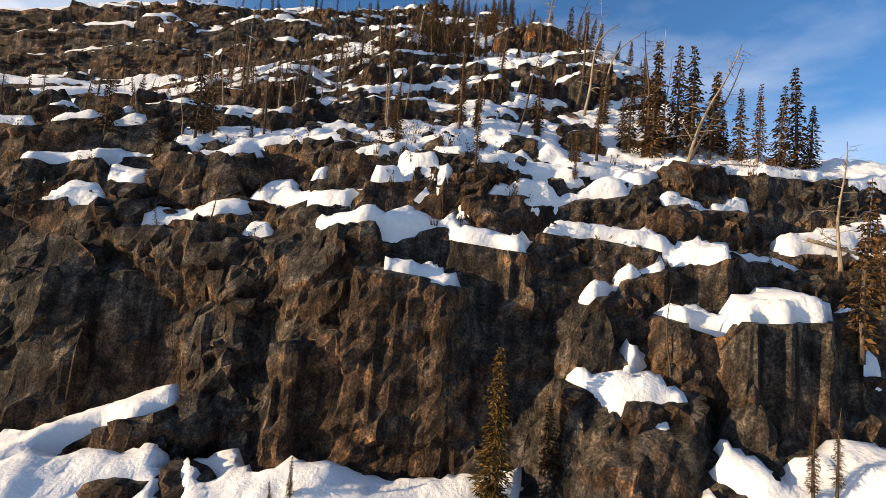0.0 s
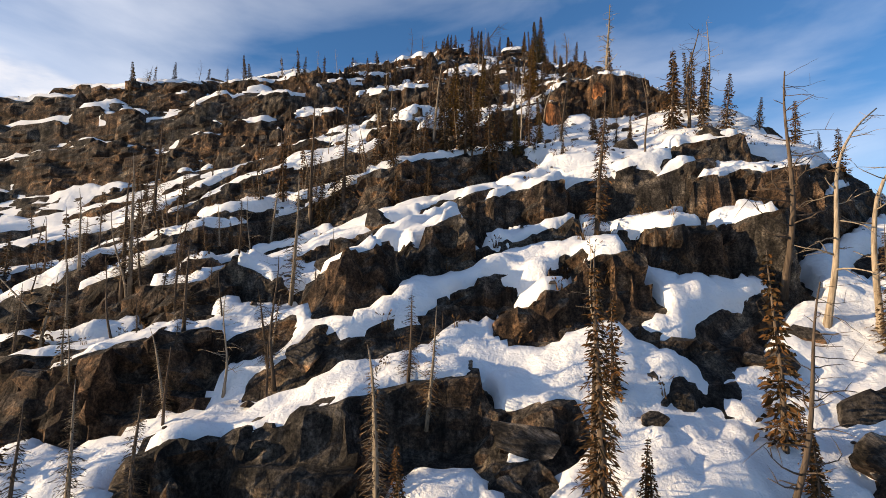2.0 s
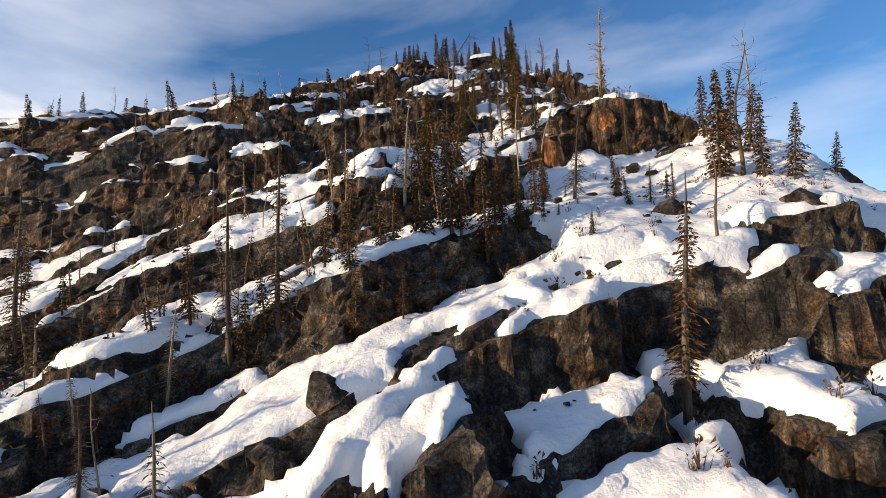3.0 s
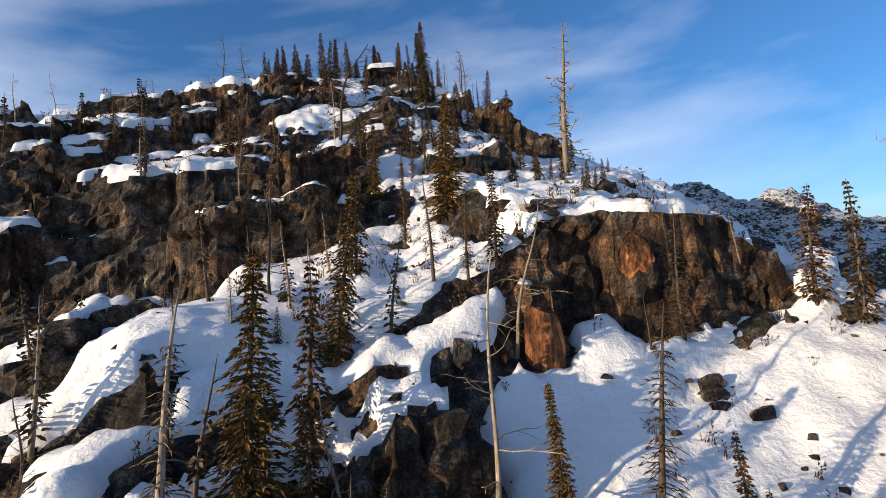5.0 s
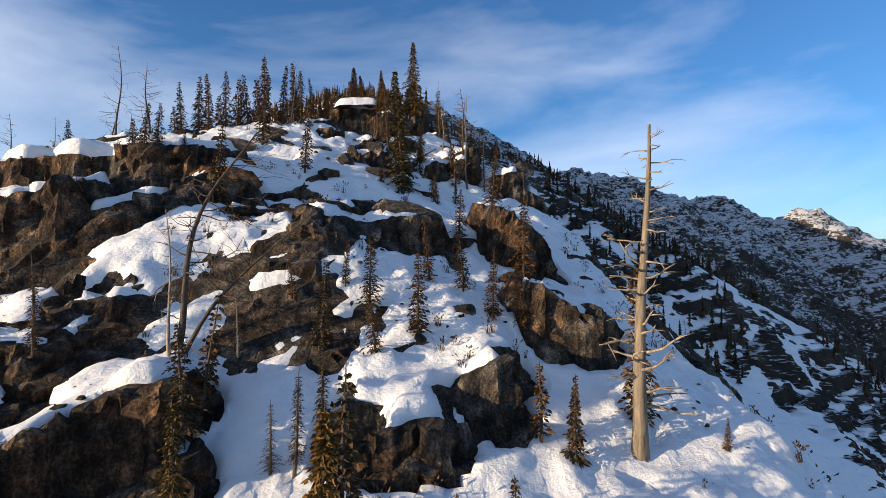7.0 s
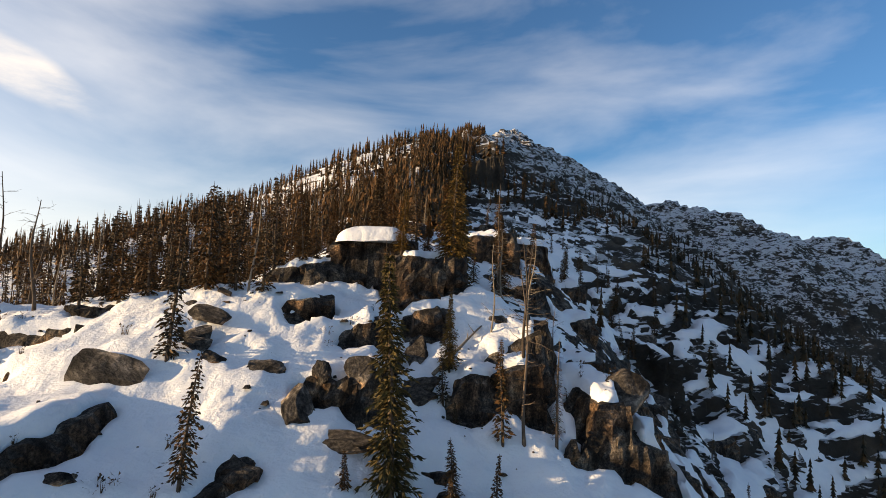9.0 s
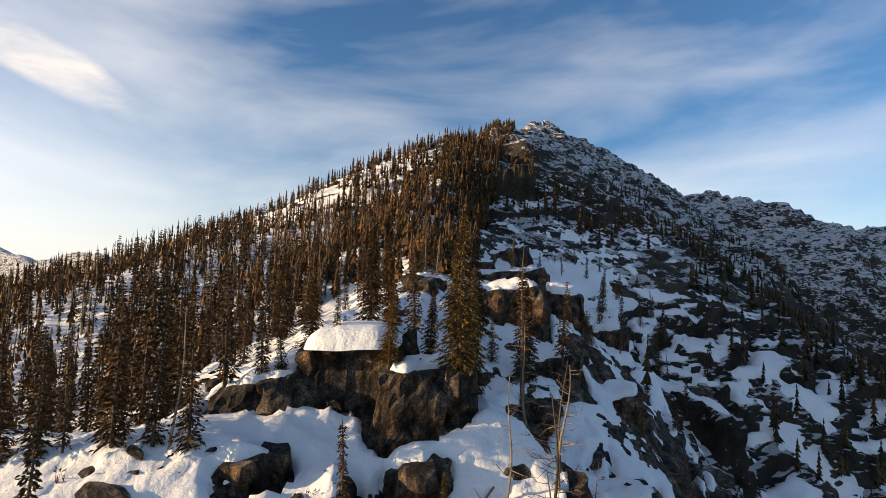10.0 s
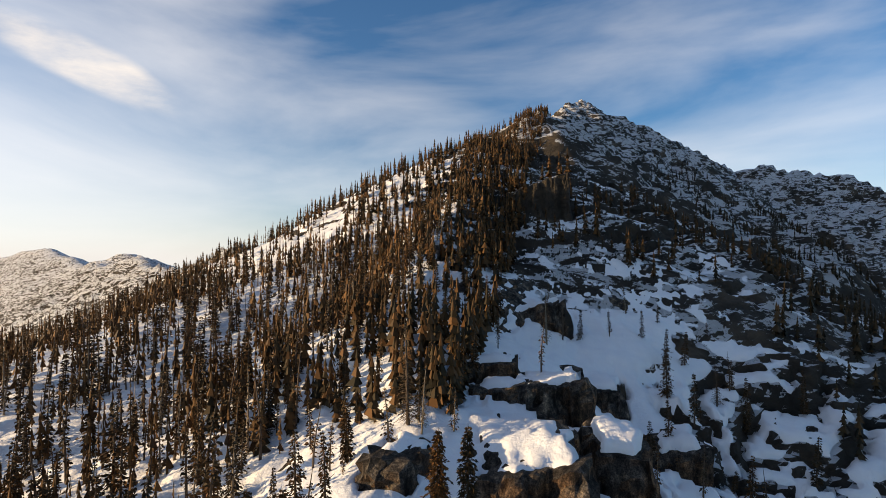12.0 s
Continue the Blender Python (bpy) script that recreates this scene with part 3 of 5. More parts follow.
XS = spread([(-170, 3.4), (-60, 0.95), (-28, 0.36), (38, 0.36), (75, 1.0), (190, 3.0)])
YF = np.arange(-60, 470, 0.2)
gx, gy = np.meshgrid(XS.astype(np.float32), YF.astype(np.float32))
HF = rocky(gx, gy)


def box_blur(a, n, axis):
    k = np.cumsum(np.insert(np.pad(a.astype(np.float64), [(n, n) if i == axis else (0, 0) for i in (0, 1)], mode="edge"), 0, 0, axis=axis), axis=axis)
    m = 2 * n + 1
    return (np.take(k, range(m, k.shape[axis]), axis) - np.take(k, range(0, k.shape[axis] - m), axis)) / m


# snow lies on what is flat enough: a softened land that dips under the steep rock
soft_h = box_blur(box_blur(box_blur(HF, 3, 0), 1, 1), 3, 0)
wide = soft_h
for _ in range(2):
    wide = box_blur(box_blur(wide, 12, 0), 4, 1)
steep = np.hypot(np.gradient(soft_h, YF, axis=0), np.gradient(soft_h, XS, axis=1))
lean = 0.46 + 0.14 * (1 - sstep(100, 130, gy)) + 0.06 * sstep(-4, -14, gx) * sstep(60, 75, gy) * (1 - sstep(150, 170, gy))
lean = lean + 0.16 * sstep(58, 66, gy) * (1 - sstep(106, 114, gy)) - 0.6 * sstep(256, 276, gy) * sstep(-8, 12, gx) + 0.45 * sstep(38, 48, gx) * sstep(222, 238, gy) * (1 - sstep(270, 286, gy)) + 0.25 * sstep(24, 32, gx) * sstep(205, 220, gy) * (1 - sstep(258, 272, gy))
# drifts fill the open slopes
lean = lean + 0.22 * sstep(-24, -30, gx) * sstep(50, 60, gy) * (1 - sstep(130, 140, gy)) + 0.04 + 0.18 * sstep(33, 36, gy) * (1 - sstep(50, 58, gy)) + 0.08 * sstep(60, 66, gy) * (1 - sstep(100, 110, gy))
lean = lean + 0.45 * sstep(78, 82, gy) * (1 - sstep(100, 103, gy)) * sstep(2, 5, gx) + 0.3 * sstep(106, 111, gy) * (1 - sstep(128, 134, gy)) * sstep(5, 10, gx) + 0.35 * sstep(147, 153, gy) * (1 - sstep(172, 178, gy)) * sstep(-14, -8, gx)
lean = lean + 0.45 * sstep(24, 27, gy) * (1 - sstep(36, 44, gy)) + 0.35 * sstep(25, 32, gx) * sstep(140, 160, gy) * (1 - sstep(262, 280, gy))
lean = lean - 0.3 * sstep(50, 53, gy) * (1 - sstep(57, 62, gy)) * sstep(-28, -24, gx) * (1 - sstep(-3, 0, gx))
lean = lean + 0.7 * sstep(-23, -20, gx) * (1 - sstep(-3, 0, gx)) * sstep(147, 149, gy) * (1 - sstep(160, 164, gy))
lean = lean + 0.4 * sstep(99, 104, gy) * (1 - sstep(116, 119, gy)) * sstep(-26, -20, gx) * (1 - sstep(-1, 2, gx))
lean = lean + 0.4 * sstep(-10, -18, gx) * sstep(100, 110, gy) * (1 - sstep(150, 160, gy))
cover = lean - 1.25 * sstep(0.62, 1.15, steep) + 0.26 * fbm2(gx * 0.45, gy * 0.45, 3, 83) + 0.16 * fbm2(gx * 1.5, gy * 1.5, 2, 86) + 0.3 * np.clip(wide - soft_h, -0.5, 1.2)
fall = np.clip(2.1 * (np.hypot(np.gradient(HF, YF, axis=0), np.gradient(HF, XS, axis=1)) - 1.25), 0, 14)
fall = np.maximum(fall, 0.5 * np.maximum(np.roll(fall, 1, 0), np.roll(fall, -1, 0)))
fall = box_blur(box_blur(fall, 1, 1), 1, 0)
drift = sstep(34, 35.5, gy) * (1 - sstep(39, 41, gy)) * sstep(-11, -7, gx) * (1 - sstep(5, 8, gx))
slope = sstep(-32, -44, gx) * sstep(98, 106, gy)
cover = cover + 0.35 * drift + 0.3 * slope - fall * (1 - 0.4 * sstep(-12, -22, gx) * sstep(100, 110, gy) - 0.3 * slope - 0.55 * drift)
SN = smin(soft_h + cover, HF + 1.2, 0.4)
TOP = np.maximum(HF, SN)

c35, s35 = math.cos(SLOPE), math.sin(SLOPE)


def along_slope(H, qs):
    """The land's places at even steps measured along the hill's slope, so that cliffs get as many as flats; and how deep the rock or snow lies."""
    out = np.empty((len(qs), len(XS), 3), np.float32)
    for j, x in enumerate(XS):
        q = np.maximum.accumulate(YF * c35 + H[:, j] * s35)
        out[:, j, 0] = x
        out[:, j, 1] = np.interp(qs, q, YF)
        out[:, j, 2] = np.interp(qs, q, H[:, j])
    return out


def height_over(pos, H):
    """How far each place of a grid with the columns XS lies over the land H."""
    return pos[..., 2] - np.stack([np.interp(pos[:, j, 1], YF, H[:, j]) for j in range(len(XS))], 1)


def trimmed(pos, over, least):
    """Which squares of a grid are to be kept: those with a corner higher than least over the other layer."""
    v = over > least
    return v[:-1, :-1] | v[:-1, 1:] | v[1:, 1:] | v[1:, :-1]


near_rock = along_slope(HF, spread([(-80, 1.6), (8, 0.6), (18, 0.32), (200, 0.36), (260, 0.85), (480, 1.8)]))
# relief of the rock itself: bulges, joints and facets
nrm = grid_normals(near_rock)
px, py, pz = near_rock[..., 0], near_rock[..., 1], near_rock[..., 2]
deep = height_over(near_rock, SN)
# beds that rise to the right: s runs along them, q across them
bs, bq = 0.92 * px + 0.38 * pz, 0.92 * pz - 0.38 * px + 0.5 * vnoise3(px * 0.1, py * 0.1, pz * 0.1, 61)
r3, e3, f3 = cells3(bs * 0.16, py * 0.22, bq * 0.36, 40)
r4, e4, f4 = cells3(bs * 0.5 + 0.2 * pz, py * 0.6, bq * 0.95, 50)
r2, e2, f2 = cells3(px * 0.13 + 0.03 * pz, py * 0.12, pz * 0.055, 30)
calmer = 0.8 + 0.2 * sstep(34, 42, py)
relief = 1.25 * (r2 - 0.5) + 0.5 * f2 - 0.35 * (1 - sstep(0.0, 0.05, e2)) + calmer * (0.95 * (r3 - 0.5) + 0.45 * f3) - 0.4 * (1 - sstep(0.0, 0.06, e3))
relief = relief + calmer * (0.34 * (r4 - 0.5) + 0.16 * f4) - 0.14 * (1 - sstep(0.0, 0.08, e4)) + 0.05 * vnoise3(px * 3, py * 3, pz * 2, 66)
relief = np.maximum(relief + 0.08, -0.3) * (0.3 + 0.7 * sstep(0.9, 0.62, nrm[..., 2]))
near_rock = near_rock + nrm * relief[..., None]
hill_rock = tagged(sheet("hillside_rock", near_rock, ROCK, False, trimmed(near_rock, deep, -1.3)), "grey and rust-brown ledged granite hillside under snow", "hillside", kind="structure")

# the upper mountain: crags dusted with snow
me = hill_rock.data
me.materials.append(MOUNTAIN)
mid = np.empty(len(me.polygons) * 3, np.float32)
me.polygons.foreach_get("center", mid)
mid = mid.reshape(-1, 3)
ragged = 14 * fbm2(mid[:, 0] * 0.05, mid[:, 1] * 0.05, 3, 97)
high = np.maximum(np.where(mid[:, 0] > -4, mid[:, 1] - 268, -99), np.minimum(mid[:, 0] - 42, (mid[:, 1] - 200) * 0.5)) + ragged > 0
crag = (mid[:, 1] + ragged > 272) & (mid[:, 0] + ragged > 4) & (mid[:, 0] + ragged < 105)
me.materials.append(CRAG)
me.polygons.foreach_set("material_index", np.where(crag, 2, high.astype(np.int32)).astype(np.int32))

near_snow = along_slope(SN, spread([(-80, 1.8), (8, 0.7), (18, 0.44), (200, 0.5), (260, 1.1), (480, 2.0)]))
sx, sy, sz = near_snow[..., 0], near_snow[..., 1], near_snow[..., 2]
near_snow = near_snow + grid_normals(near_snow) * (0.2 * fbm3(sx * 0.5, sy * 0.5, sz * 0.5, 3, 90, 0.6))[..., None]
hill_snow = tagged(sheet("snow_cover", near_snow, SNOW, True, trimmed(near_snow, height_over(near_snow, HF), -1.8)), "white wind-packed snow lying on the ledges and slopes", "snow", kind="stuff")


def ground_z(x, y):
    """The height of the top of snow or rock at a place near the hill."""
    j = int(np.clip(np.searchsorted(XS, x), 1, len(XS) - 1))
    k = (x - XS[j - 1]) / (XS[j] - XS[j - 1])
    return float((1 - k) * np.interp(y, YF, TOP[:, j - 1]) + k * np.interp(y, YF, TOP[:, j]))


# the far mountains and the valley
FX = spread([(-3800, 120), (-900, 22), (-170, 6), (200, 5), (800, 7), (1300, 20), (3800, 160)])
FY = spread([(-2500, 200), (-60, 12), (330, 6), (1100, 6), (1300, 10), (2400, 40), (3900, 160)])
fx, fy = np.meshgrid(FX.astype(np.float32), FY.astype(np.float32))
fh = crest_height(fx, fy)
fh = np.where(fy < 400, np.minimum(fh, land(fx, fy)), fh)
amp = sstep(-120, 40, fh) * sstep(300, 480, fy)
gul = np.abs(fbm2(fx * 0.016 + 0.2 * fbm2(fx * 0.02, fy * 0.02, 2, 7), fy * 0.016, 4, 140, 0.55))
fh = fh + amp * (7 * fbm2(fx * 0.012, fy * 0.012, 5, 120, 0.55) - 14 * gul + 9)
ph = (fh - 0.2 * fx + 8 * fbm2(fx * 0.02, fy * 0.02, 2, 150)) / 13.0
fh = fh + amp * 9.0 * (sstep(0.5, 0.8, ph - np.floor(ph)) - (ph - np.floor(ph)))
inside = sstep(-172, -160, fx) * (1 - sstep(180, 192, fx)) * sstep(-62, -50, fy) * (1 - sstep(440, 466, fy))
fh = fh - 14 * inside
far_land = tagged(sheet("mountain_land", np.stack([fx, fy, fh], -1), MOUNTAIN), "far mountain range with grey crags, snow and woods", "mountain", kind="structure")


def far_z(x, y):
    j, i = int(np.clip(np.searchsorted(FX, x), 1, len(FX) - 1)), int(np.clip(np.searchsorted(FY, y), 1, len(FY) - 1))
    a, b = (x - FX[j - 1]) / (FX[j] - FX[j - 1]), (y - FY[i - 1]) / (FY[i] - FY[i - 1])
    return float((fh[i - 1, j - 1] * (1 - a) + fh[i - 1, j] * a) * (1 - b) + (fh[i, j - 1] * (1 - a) + fh[i, j] * a) * b)

# ---- trees ----
def bark_material(name, dark, light, rough=0.85):
    m, n, l, b = nodes_of(name)
    grain = noise_node(n, l, 6.0, 5, 0.6, (2.0, 2.0, 0.25), 0.5)
    info = n.new("ShaderNodeObjectInfo")
    col = ramp(n, l, grain, (0.32, dark), (0.68, light))
    tone = ramp(n, l, info.outputs["Random"], (0.0, W3(0.7)), (1.0, W3(1.2)))
    l.new(mixed(n, l, 1.0, col, tone, "MULTIPLY"), b.inputs["Base Color"])
    b.inputs["Roughness"].default_value = rough
    b.inputs["Specular IOR Level"].default_value = 0.2
    bumped(n, l, b, grain, 0.8, 0.03)
    return m


def needle_material(name, *tones):
    m, n, l, b = nodes_of(name)
    geo = n.new("ShaderNodeNewGeometry")
    info = n.new("ShaderNodeObjectInfo")
    col = ramp(n, l, geo.outputs["Random Per Island"], *[(k / (len(tones) - 1), c) for k, c in enumerate(tones)])
    tone = ramp(n, l, info.outputs["Random"], (0.0, (0.75, 0.8, 0.8)), (1.0, (1.4, 1.06, 0.68)))
    l.new(mixed(n, l, 1.0, col, tone, "MULTIPLY"), b.inputs["Base Color"])
    b.inputs["Roughness"].default_value = 0.7
    b.inputs["Specular IOR Level"].default_value = 0.2
    return m


BARK = bark_material("bark", (0.045, 0.033, 0.024), (0.15, 0.11, 0.08))
DEADWOOD = bark_material("weathered_wood", (0.13, 0.10, 0.07), (0.42, 0.34, 0.25))
NEEDLES = needle_material("needles", (0.016, 0.015, 0.009), (0.040, 0.029, 0.013), (0.073, 0.042, 0.017), (0.115, 0.063, 0.025))
# a brighter, warmer copy of the needles: low sunlight put into the colour
SUNLIT_NEEDLES = needle_material("sunlit_needles", (0.022, 0.020, 0.009), (0.060, 0.045, 0.014), (0.115, 0.077, 0.022), (0.17, 0.11, 0.032))
DRYTWIG = needle_material("dry_twigs", (0.034, 0.022, 0.013), (0.075, 0.050, 0.025), (0.14, 0.088, 0.042))


class Shape:
    """Gathers vertices and faces of one mesh."""

    def __init__(self):
        self.v, self.f = [], []

    def tube(self, pts, radii, sides=6):
        base = len(self.v)
        for k, (p, r) in enumerate(zip(pts, radii)):
            d = (pts[min(k + 1, len(pts) - 1)] - pts[max(k - 1, 0)]).normalized()
            u = d.cross(Vector((0.3, 0.9, 0.2))).normalized()
            w = d.cross(u)
            for s in range(sides):
                a = 2 * math.pi * s / sides
                self.v.append(p + (u * math.cos(a) + w * math.sin(a)) * r)
        for k in range(len(pts) - 1):
            for s in range(sides):
                a, b = base + k * sides + s, base + k * sides + (s + 1) % sides
                self.f.append((a, b, b + sides, a + sides))
        self.f.append(tuple(base + s for s in range(sides))[::-1])
        self.f.append(tuple(base + (len(pts) - 1) * sides + s for s in range(sides)))

    def tuft(self, p, way, length, width):
        """A spray of needles: a bent kite of four corners."""
        side = way.cross(Vector((rnd.uniform(-1, 1), rnd.uniform(-1, 1), rnd.uniform(-1, 1)))).normalized() * width
        b = len(self.v)
        m = p + way * length * 0.45
        self.v += [p, m + side, p + way * length - Vector((0, 0, 0.12 * length)), m - side]
        self.f.append((b, b + 1, b + 2, b + 3))

    def mesh(self, name, material, smooth=False):
        me = bpy.data.meshes.new(name)
        me.from_pydata([tuple(p) for p in self.v], [], self.f)
        if smooth:
            me.polygons.foreach_set("use_smooth", [True] * len(me.polygons))
        me.materials.append(material)
        return me


rnd = random.Random(11)


def part(name, mesh, parent, label=""):
    ob = new(name, mesh)
    ob.parent = parent
    return tagged(ob, label)


def fir(height, width, fill, needles, bark, lean=0.0, low=0.06, clump=1.0, top_bare=0.0, fine=1.0, slim=1.0):
    """A spire of drooping whorls. fill: how many sprays; clump: their size; top_bare: the dead tip's share."""
    root = new("fir_tree")
    trunk, crown = Shape(), Shape()
    bend = Vector((rnd.uniform(-1, 1), rnd.uniform(-1, 1), 0)) * lean
    def spine(k):
        return Vector((bend.x * k * k, bend.y * k * k, height * k)) + Vector((math.sin(5 * k + lean), math.cos(4 * k), 0)) * 0.012 * height * k
    ks = [i / 9 for i in range(10)]
    trunk.tube([spine(k) - Vector((0, 0, 0.5 if k == 0 else 0)) for k in ks], [height * 0.017 * (1 - k) ** 0.8 + 0.012 for k in ks], 7)
    z = low
    while z < 0.985:
        reach = rnd.uniform(0.62, 1.12) * width * height * (1 - z) ** 0.88 * (0.25 + 0.75 * min(1, (z - low) / 0.08 + 0.45)) + 0.007 * height
        if z > 1 - top_bare:
            reach *= 0.35
        arms = rnd.randint(4, 6)
        turn = rnd.uniform(0, 6.28)
        for a in range(arms):
            if rnd.random() > fill + 0.25:
                continue
            ang = turn + 6.28 * a / arms + rnd.uniform(-0.35, 0.35)
            r = reach * rnd.uniform(0.45, 1.15)
            droop = rnd.uniform(0.25, 0.6)
            p0 = spine(z)
            out = Vector((math.cos(ang), math.sin(ang), 0))
            tip = p0 + out * r - Vector((0, 0, droop * r * 0.8))
            mid = p0 + out * r * 0.55 - Vector((0, 0, droop * r * 0.25))
            if fine > 0.7 or rnd.random() < 0.25:
                (trunk if fill < 0.6 else crown).tube([p0, mid, tip], [0.006 * height * (1 - z) + 0.008, 0.012, 0.006], 3)
            if z > 1 - top_bare:
                continue
            sprays = max(2, int(fine * fill * (4 + 6.5 * r / (0.13 * height))))
            for s in range(sprays):
                t = (s + rnd.random()) / sprays
                t = 0.12 + 0.88 * t
                q = (p0.lerp(mid, t / 0.55) if t < 0.55 else mid.lerp(tip, (t - 0.55) / 0.45))
                across = Vector((-out.y, out.x, 0)) * rnd.uniform(-0.9, 0.9)
                way = (out * 0.75 + across + Vector((0, 0, rnd.uniform(-0.75, 0.15)))).normalized()
                crown.tuft(q, way, (1.05 - 0.6 * z) * clump * height * rnd.uniform(0.03, 0.062) / fine ** 0.4, slim * clump * height * rnd.uniform(0.0055, 0.011) / fine ** 0.8)
        z += rnd.uniform(0.016, 0.034) / fine ** 0.7
    part("trunk", trunk.mesh("trunk", bark, True), root)
    part("crown", crown.mesh("crown", needles), root)
    return root


def snag(height, lean, limbs, curl=0.0, thick=0.022, reach=1.0, low=0.2, sway=0.02, wood=None):
    """A dead bare tree: weathered tapering trunk with broken, twisting limbs."""
    root = new("dead_tree")
    wood = wood or DEADWOOD
    trunk = Shape()
    way = Vector((1, 0.15, 0)).normalized()
    ph = rnd.uniform(0, 6.28)
    def spine(k):
        return Vector((0, 0, height * k)) + way * (lean * height * k + curl * height * max(0, k - 0.55) ** 2 * 3) + Vector((math.sin(6 * k + ph) - math.sin(ph), math.cos(5 * k + ph) - math.cos(ph), 0)) * sway * height - Vector((0, 0, curl * height * max(0, k - 0.6) ** 2))
    ks = [i / 12 for i in range(13)]
    trunk.tube([spine(k) - Vector((0, 0, 0.5 if k == 0 else 0)) for k in ks], [height * thick * (1 - 0.85 * k) * (1.35 if k == 0 else 1) + 0.006 for k in ks], 8)
    part("trunk", trunk.mesh("trunk", wood, True), root)
    for i in range(limbs):
        limb = Shape()
        k = low + (0.98 - low) * (i + rnd.random()) / limbs
        ang = rnd.uniform(0, 6.28)
        if curl and k > 0.75:
            ang = math.atan2(way.y, way.x) + rnd.uniform(-0.6, 0.6)
        out = Vector((math.cos(ang), math.sin(ang), rnd.uniform(-0.25, 0.45)))
        n = reach * height * rnd.uniform(0.05, 0.18) * (1.25 - 0.6 * k)
        pts = [spine(k)]
        for s in range(4):
            out = (out + Vector((rnd.uniform(-0.4, 0.4), rnd.uniform(-0.4, 0.4), rnd.uniform(-0.2, 0.3)))).normalized()
            pts.append(pts[-1] + out * n / 4)
        r0 = height * thick * 0.28 * (1.2 - k)
        limb.tube(pts, [r0 * (1 - 0.2 * s) + 0.006 for s in range(5)], 4)
        for s in range(rnd.randint(1, 3)):
            p = pts[rnd.randint(1, 4)]
            w = (out + Vector((rnd.uniform(-1, 1), rnd.uniform(-1, 1), rnd.uniform(-0.6, 0.6)))).normalized()
            limb.tube([p, p + w * n * 0.25, p + w * n * 0.5 - Vector((0, 0, 0.05 * n))], [r0 * 0.5 + 0.004, r0 * 0.35 + 0.003, 0.004], 3)
        part("limb", limb.mesh("limb", wood, True), root)
    return root


KINDS = {
    "fir": [fir(9, 0.165, 0.95, NEEDLES, BARK, 0.2, 0.06, 1.0, 0.0, 0.8), fir(9, 0.135, 0.85, NEEDLES, BARK, 0.4, 0.06, 1.0, 0.0, 0.8), fir(9, 0.19, 0.9, NEEDLES, BARK, 0.1, 0.06, 1.0, 0.0, 0.85), fir(9, 0.15, 0.75, NEEDLES, BARK, 0.5, 0.12, 1.0, 0.0, 0.8)],
    "great": [fir(9, 0.15, 0.95, SUNLIT_NEEDLES, BARK, 0.2, 0.04, 1.0, 0.0, 1.9), fir(9, 0.175, 0.9, SUNLIT_NEEDLES, BARK, 0.3, 0.05, 1.0, 0.0, 1.9), fir(9, 0.13, 0.85, SUNLIT_NEEDLES, BARK, 0.3, 0.08, 1.0, 0.0, 1.9)],
    "broad": [fir(9, 0.215, 0.97, NEEDLES, BARK, 0.3, 0.03, 1.1, 0.0, 1.9), fir(9, 0.185, 0.93, NEEDLES, BARK, 0.2, 0.05, 1.1, 0.0, 1.9)],
    "sparse": [fir(9, 0.085, 0.6, NEEDLES, BARK, 0.5, 0.12, 1.0, 0.05, 1.8, 0.7), fir(9, 0.10, 0.55, NEEDLES, BARK, 0.7, 0.15, 1.0, 0.12, 1.8, 0.7)],
    "bare": [fir(9, 0.13, 0.5, DRYTWIG, DEADWOOD, 0.5, 0.1, 1.0, 0.15, 1.2, 0.4), fir(9, 0.09, 0.42, DRYTWIG, BARK, 0.7, 0.12, 1.0, 0.25, 1.2, 0.4), fir(9, 0.15, 0.55, DRYTWIG, BARK, 0.4, 0.08, 1.0, 0.05, 1.2, 0.4)],
    "forest": [fir(9, 0.125, 0.95, NEEDLES, BARK, 0.2, 0.08, 1.15, 0.0, 0.46), fir(9, 0.105, 0.85, NEEDLES, BARK, 0.4, 0.12, 1.15, 0.03, 0.46), fir(9, 0.14, 0.9, NEEDLES, BARK, 0.3, 0.05, 1.15, 0.0, 0.46), fir(9, 0.095, 0.6, NEEDLES, BARK, 0.5, 0.2, 1.0, 0.1, 0.5)],
    "burnt": [fir(9, 0.085, 0.42, DRYTWIG, BARK, 0.4, 0.12, 1.0, 0.15, 0.5), fir(9, 0.10, 0.5, DRYTWIG, DEADWOOD, 0.6, 0.1, 1.0, 0.1, 0.5), fir(9, 0.07, 0.3, DRYTWIG, BARK, 0.6, 0.2, 1.0, 0.3, 0.5)],
    "sapling": [fir(3, 0.17, 0.8, NEEDLES, BARK, 0.1, 0.05, 1.4, 0.0, 0.6), fir(3, 0.14, 0.65, NEEDLES, BARK, 0.15, 0.1, 1.5, 0.0, 0.6)],
    "snag": [snag(9, 0.0, 22, 0.0, 0.013, 1.2), snag(9, 0.01, 18, 0.0, 0.012, 1.2, 0.2, 0.02, BARK), snag(9, 0.0, 30, 0.0, 0.014, 1.3, 0.2, 0.025, BARK), snag(9, 0.0, 14, 0.0, 0.010, 1.1)],
    "old": [snag(9, 0.0, 56, 0.0, 0.021, 0.7, 0.12, 0.006)],
    "fork": [snag(9, 0.0, 34, 0.10, 0.013, 1.5, 0.3, 0.03, BARK), snag(9, 0.0, 28, 0.16, 0.011, 1.4, 0.3, 0.03, BARK)],
    "crook": [snag(9, 0.0, 18, 0.30, 0.015), snag(9, 0.0, 14, 0.4, 0.014)],
}
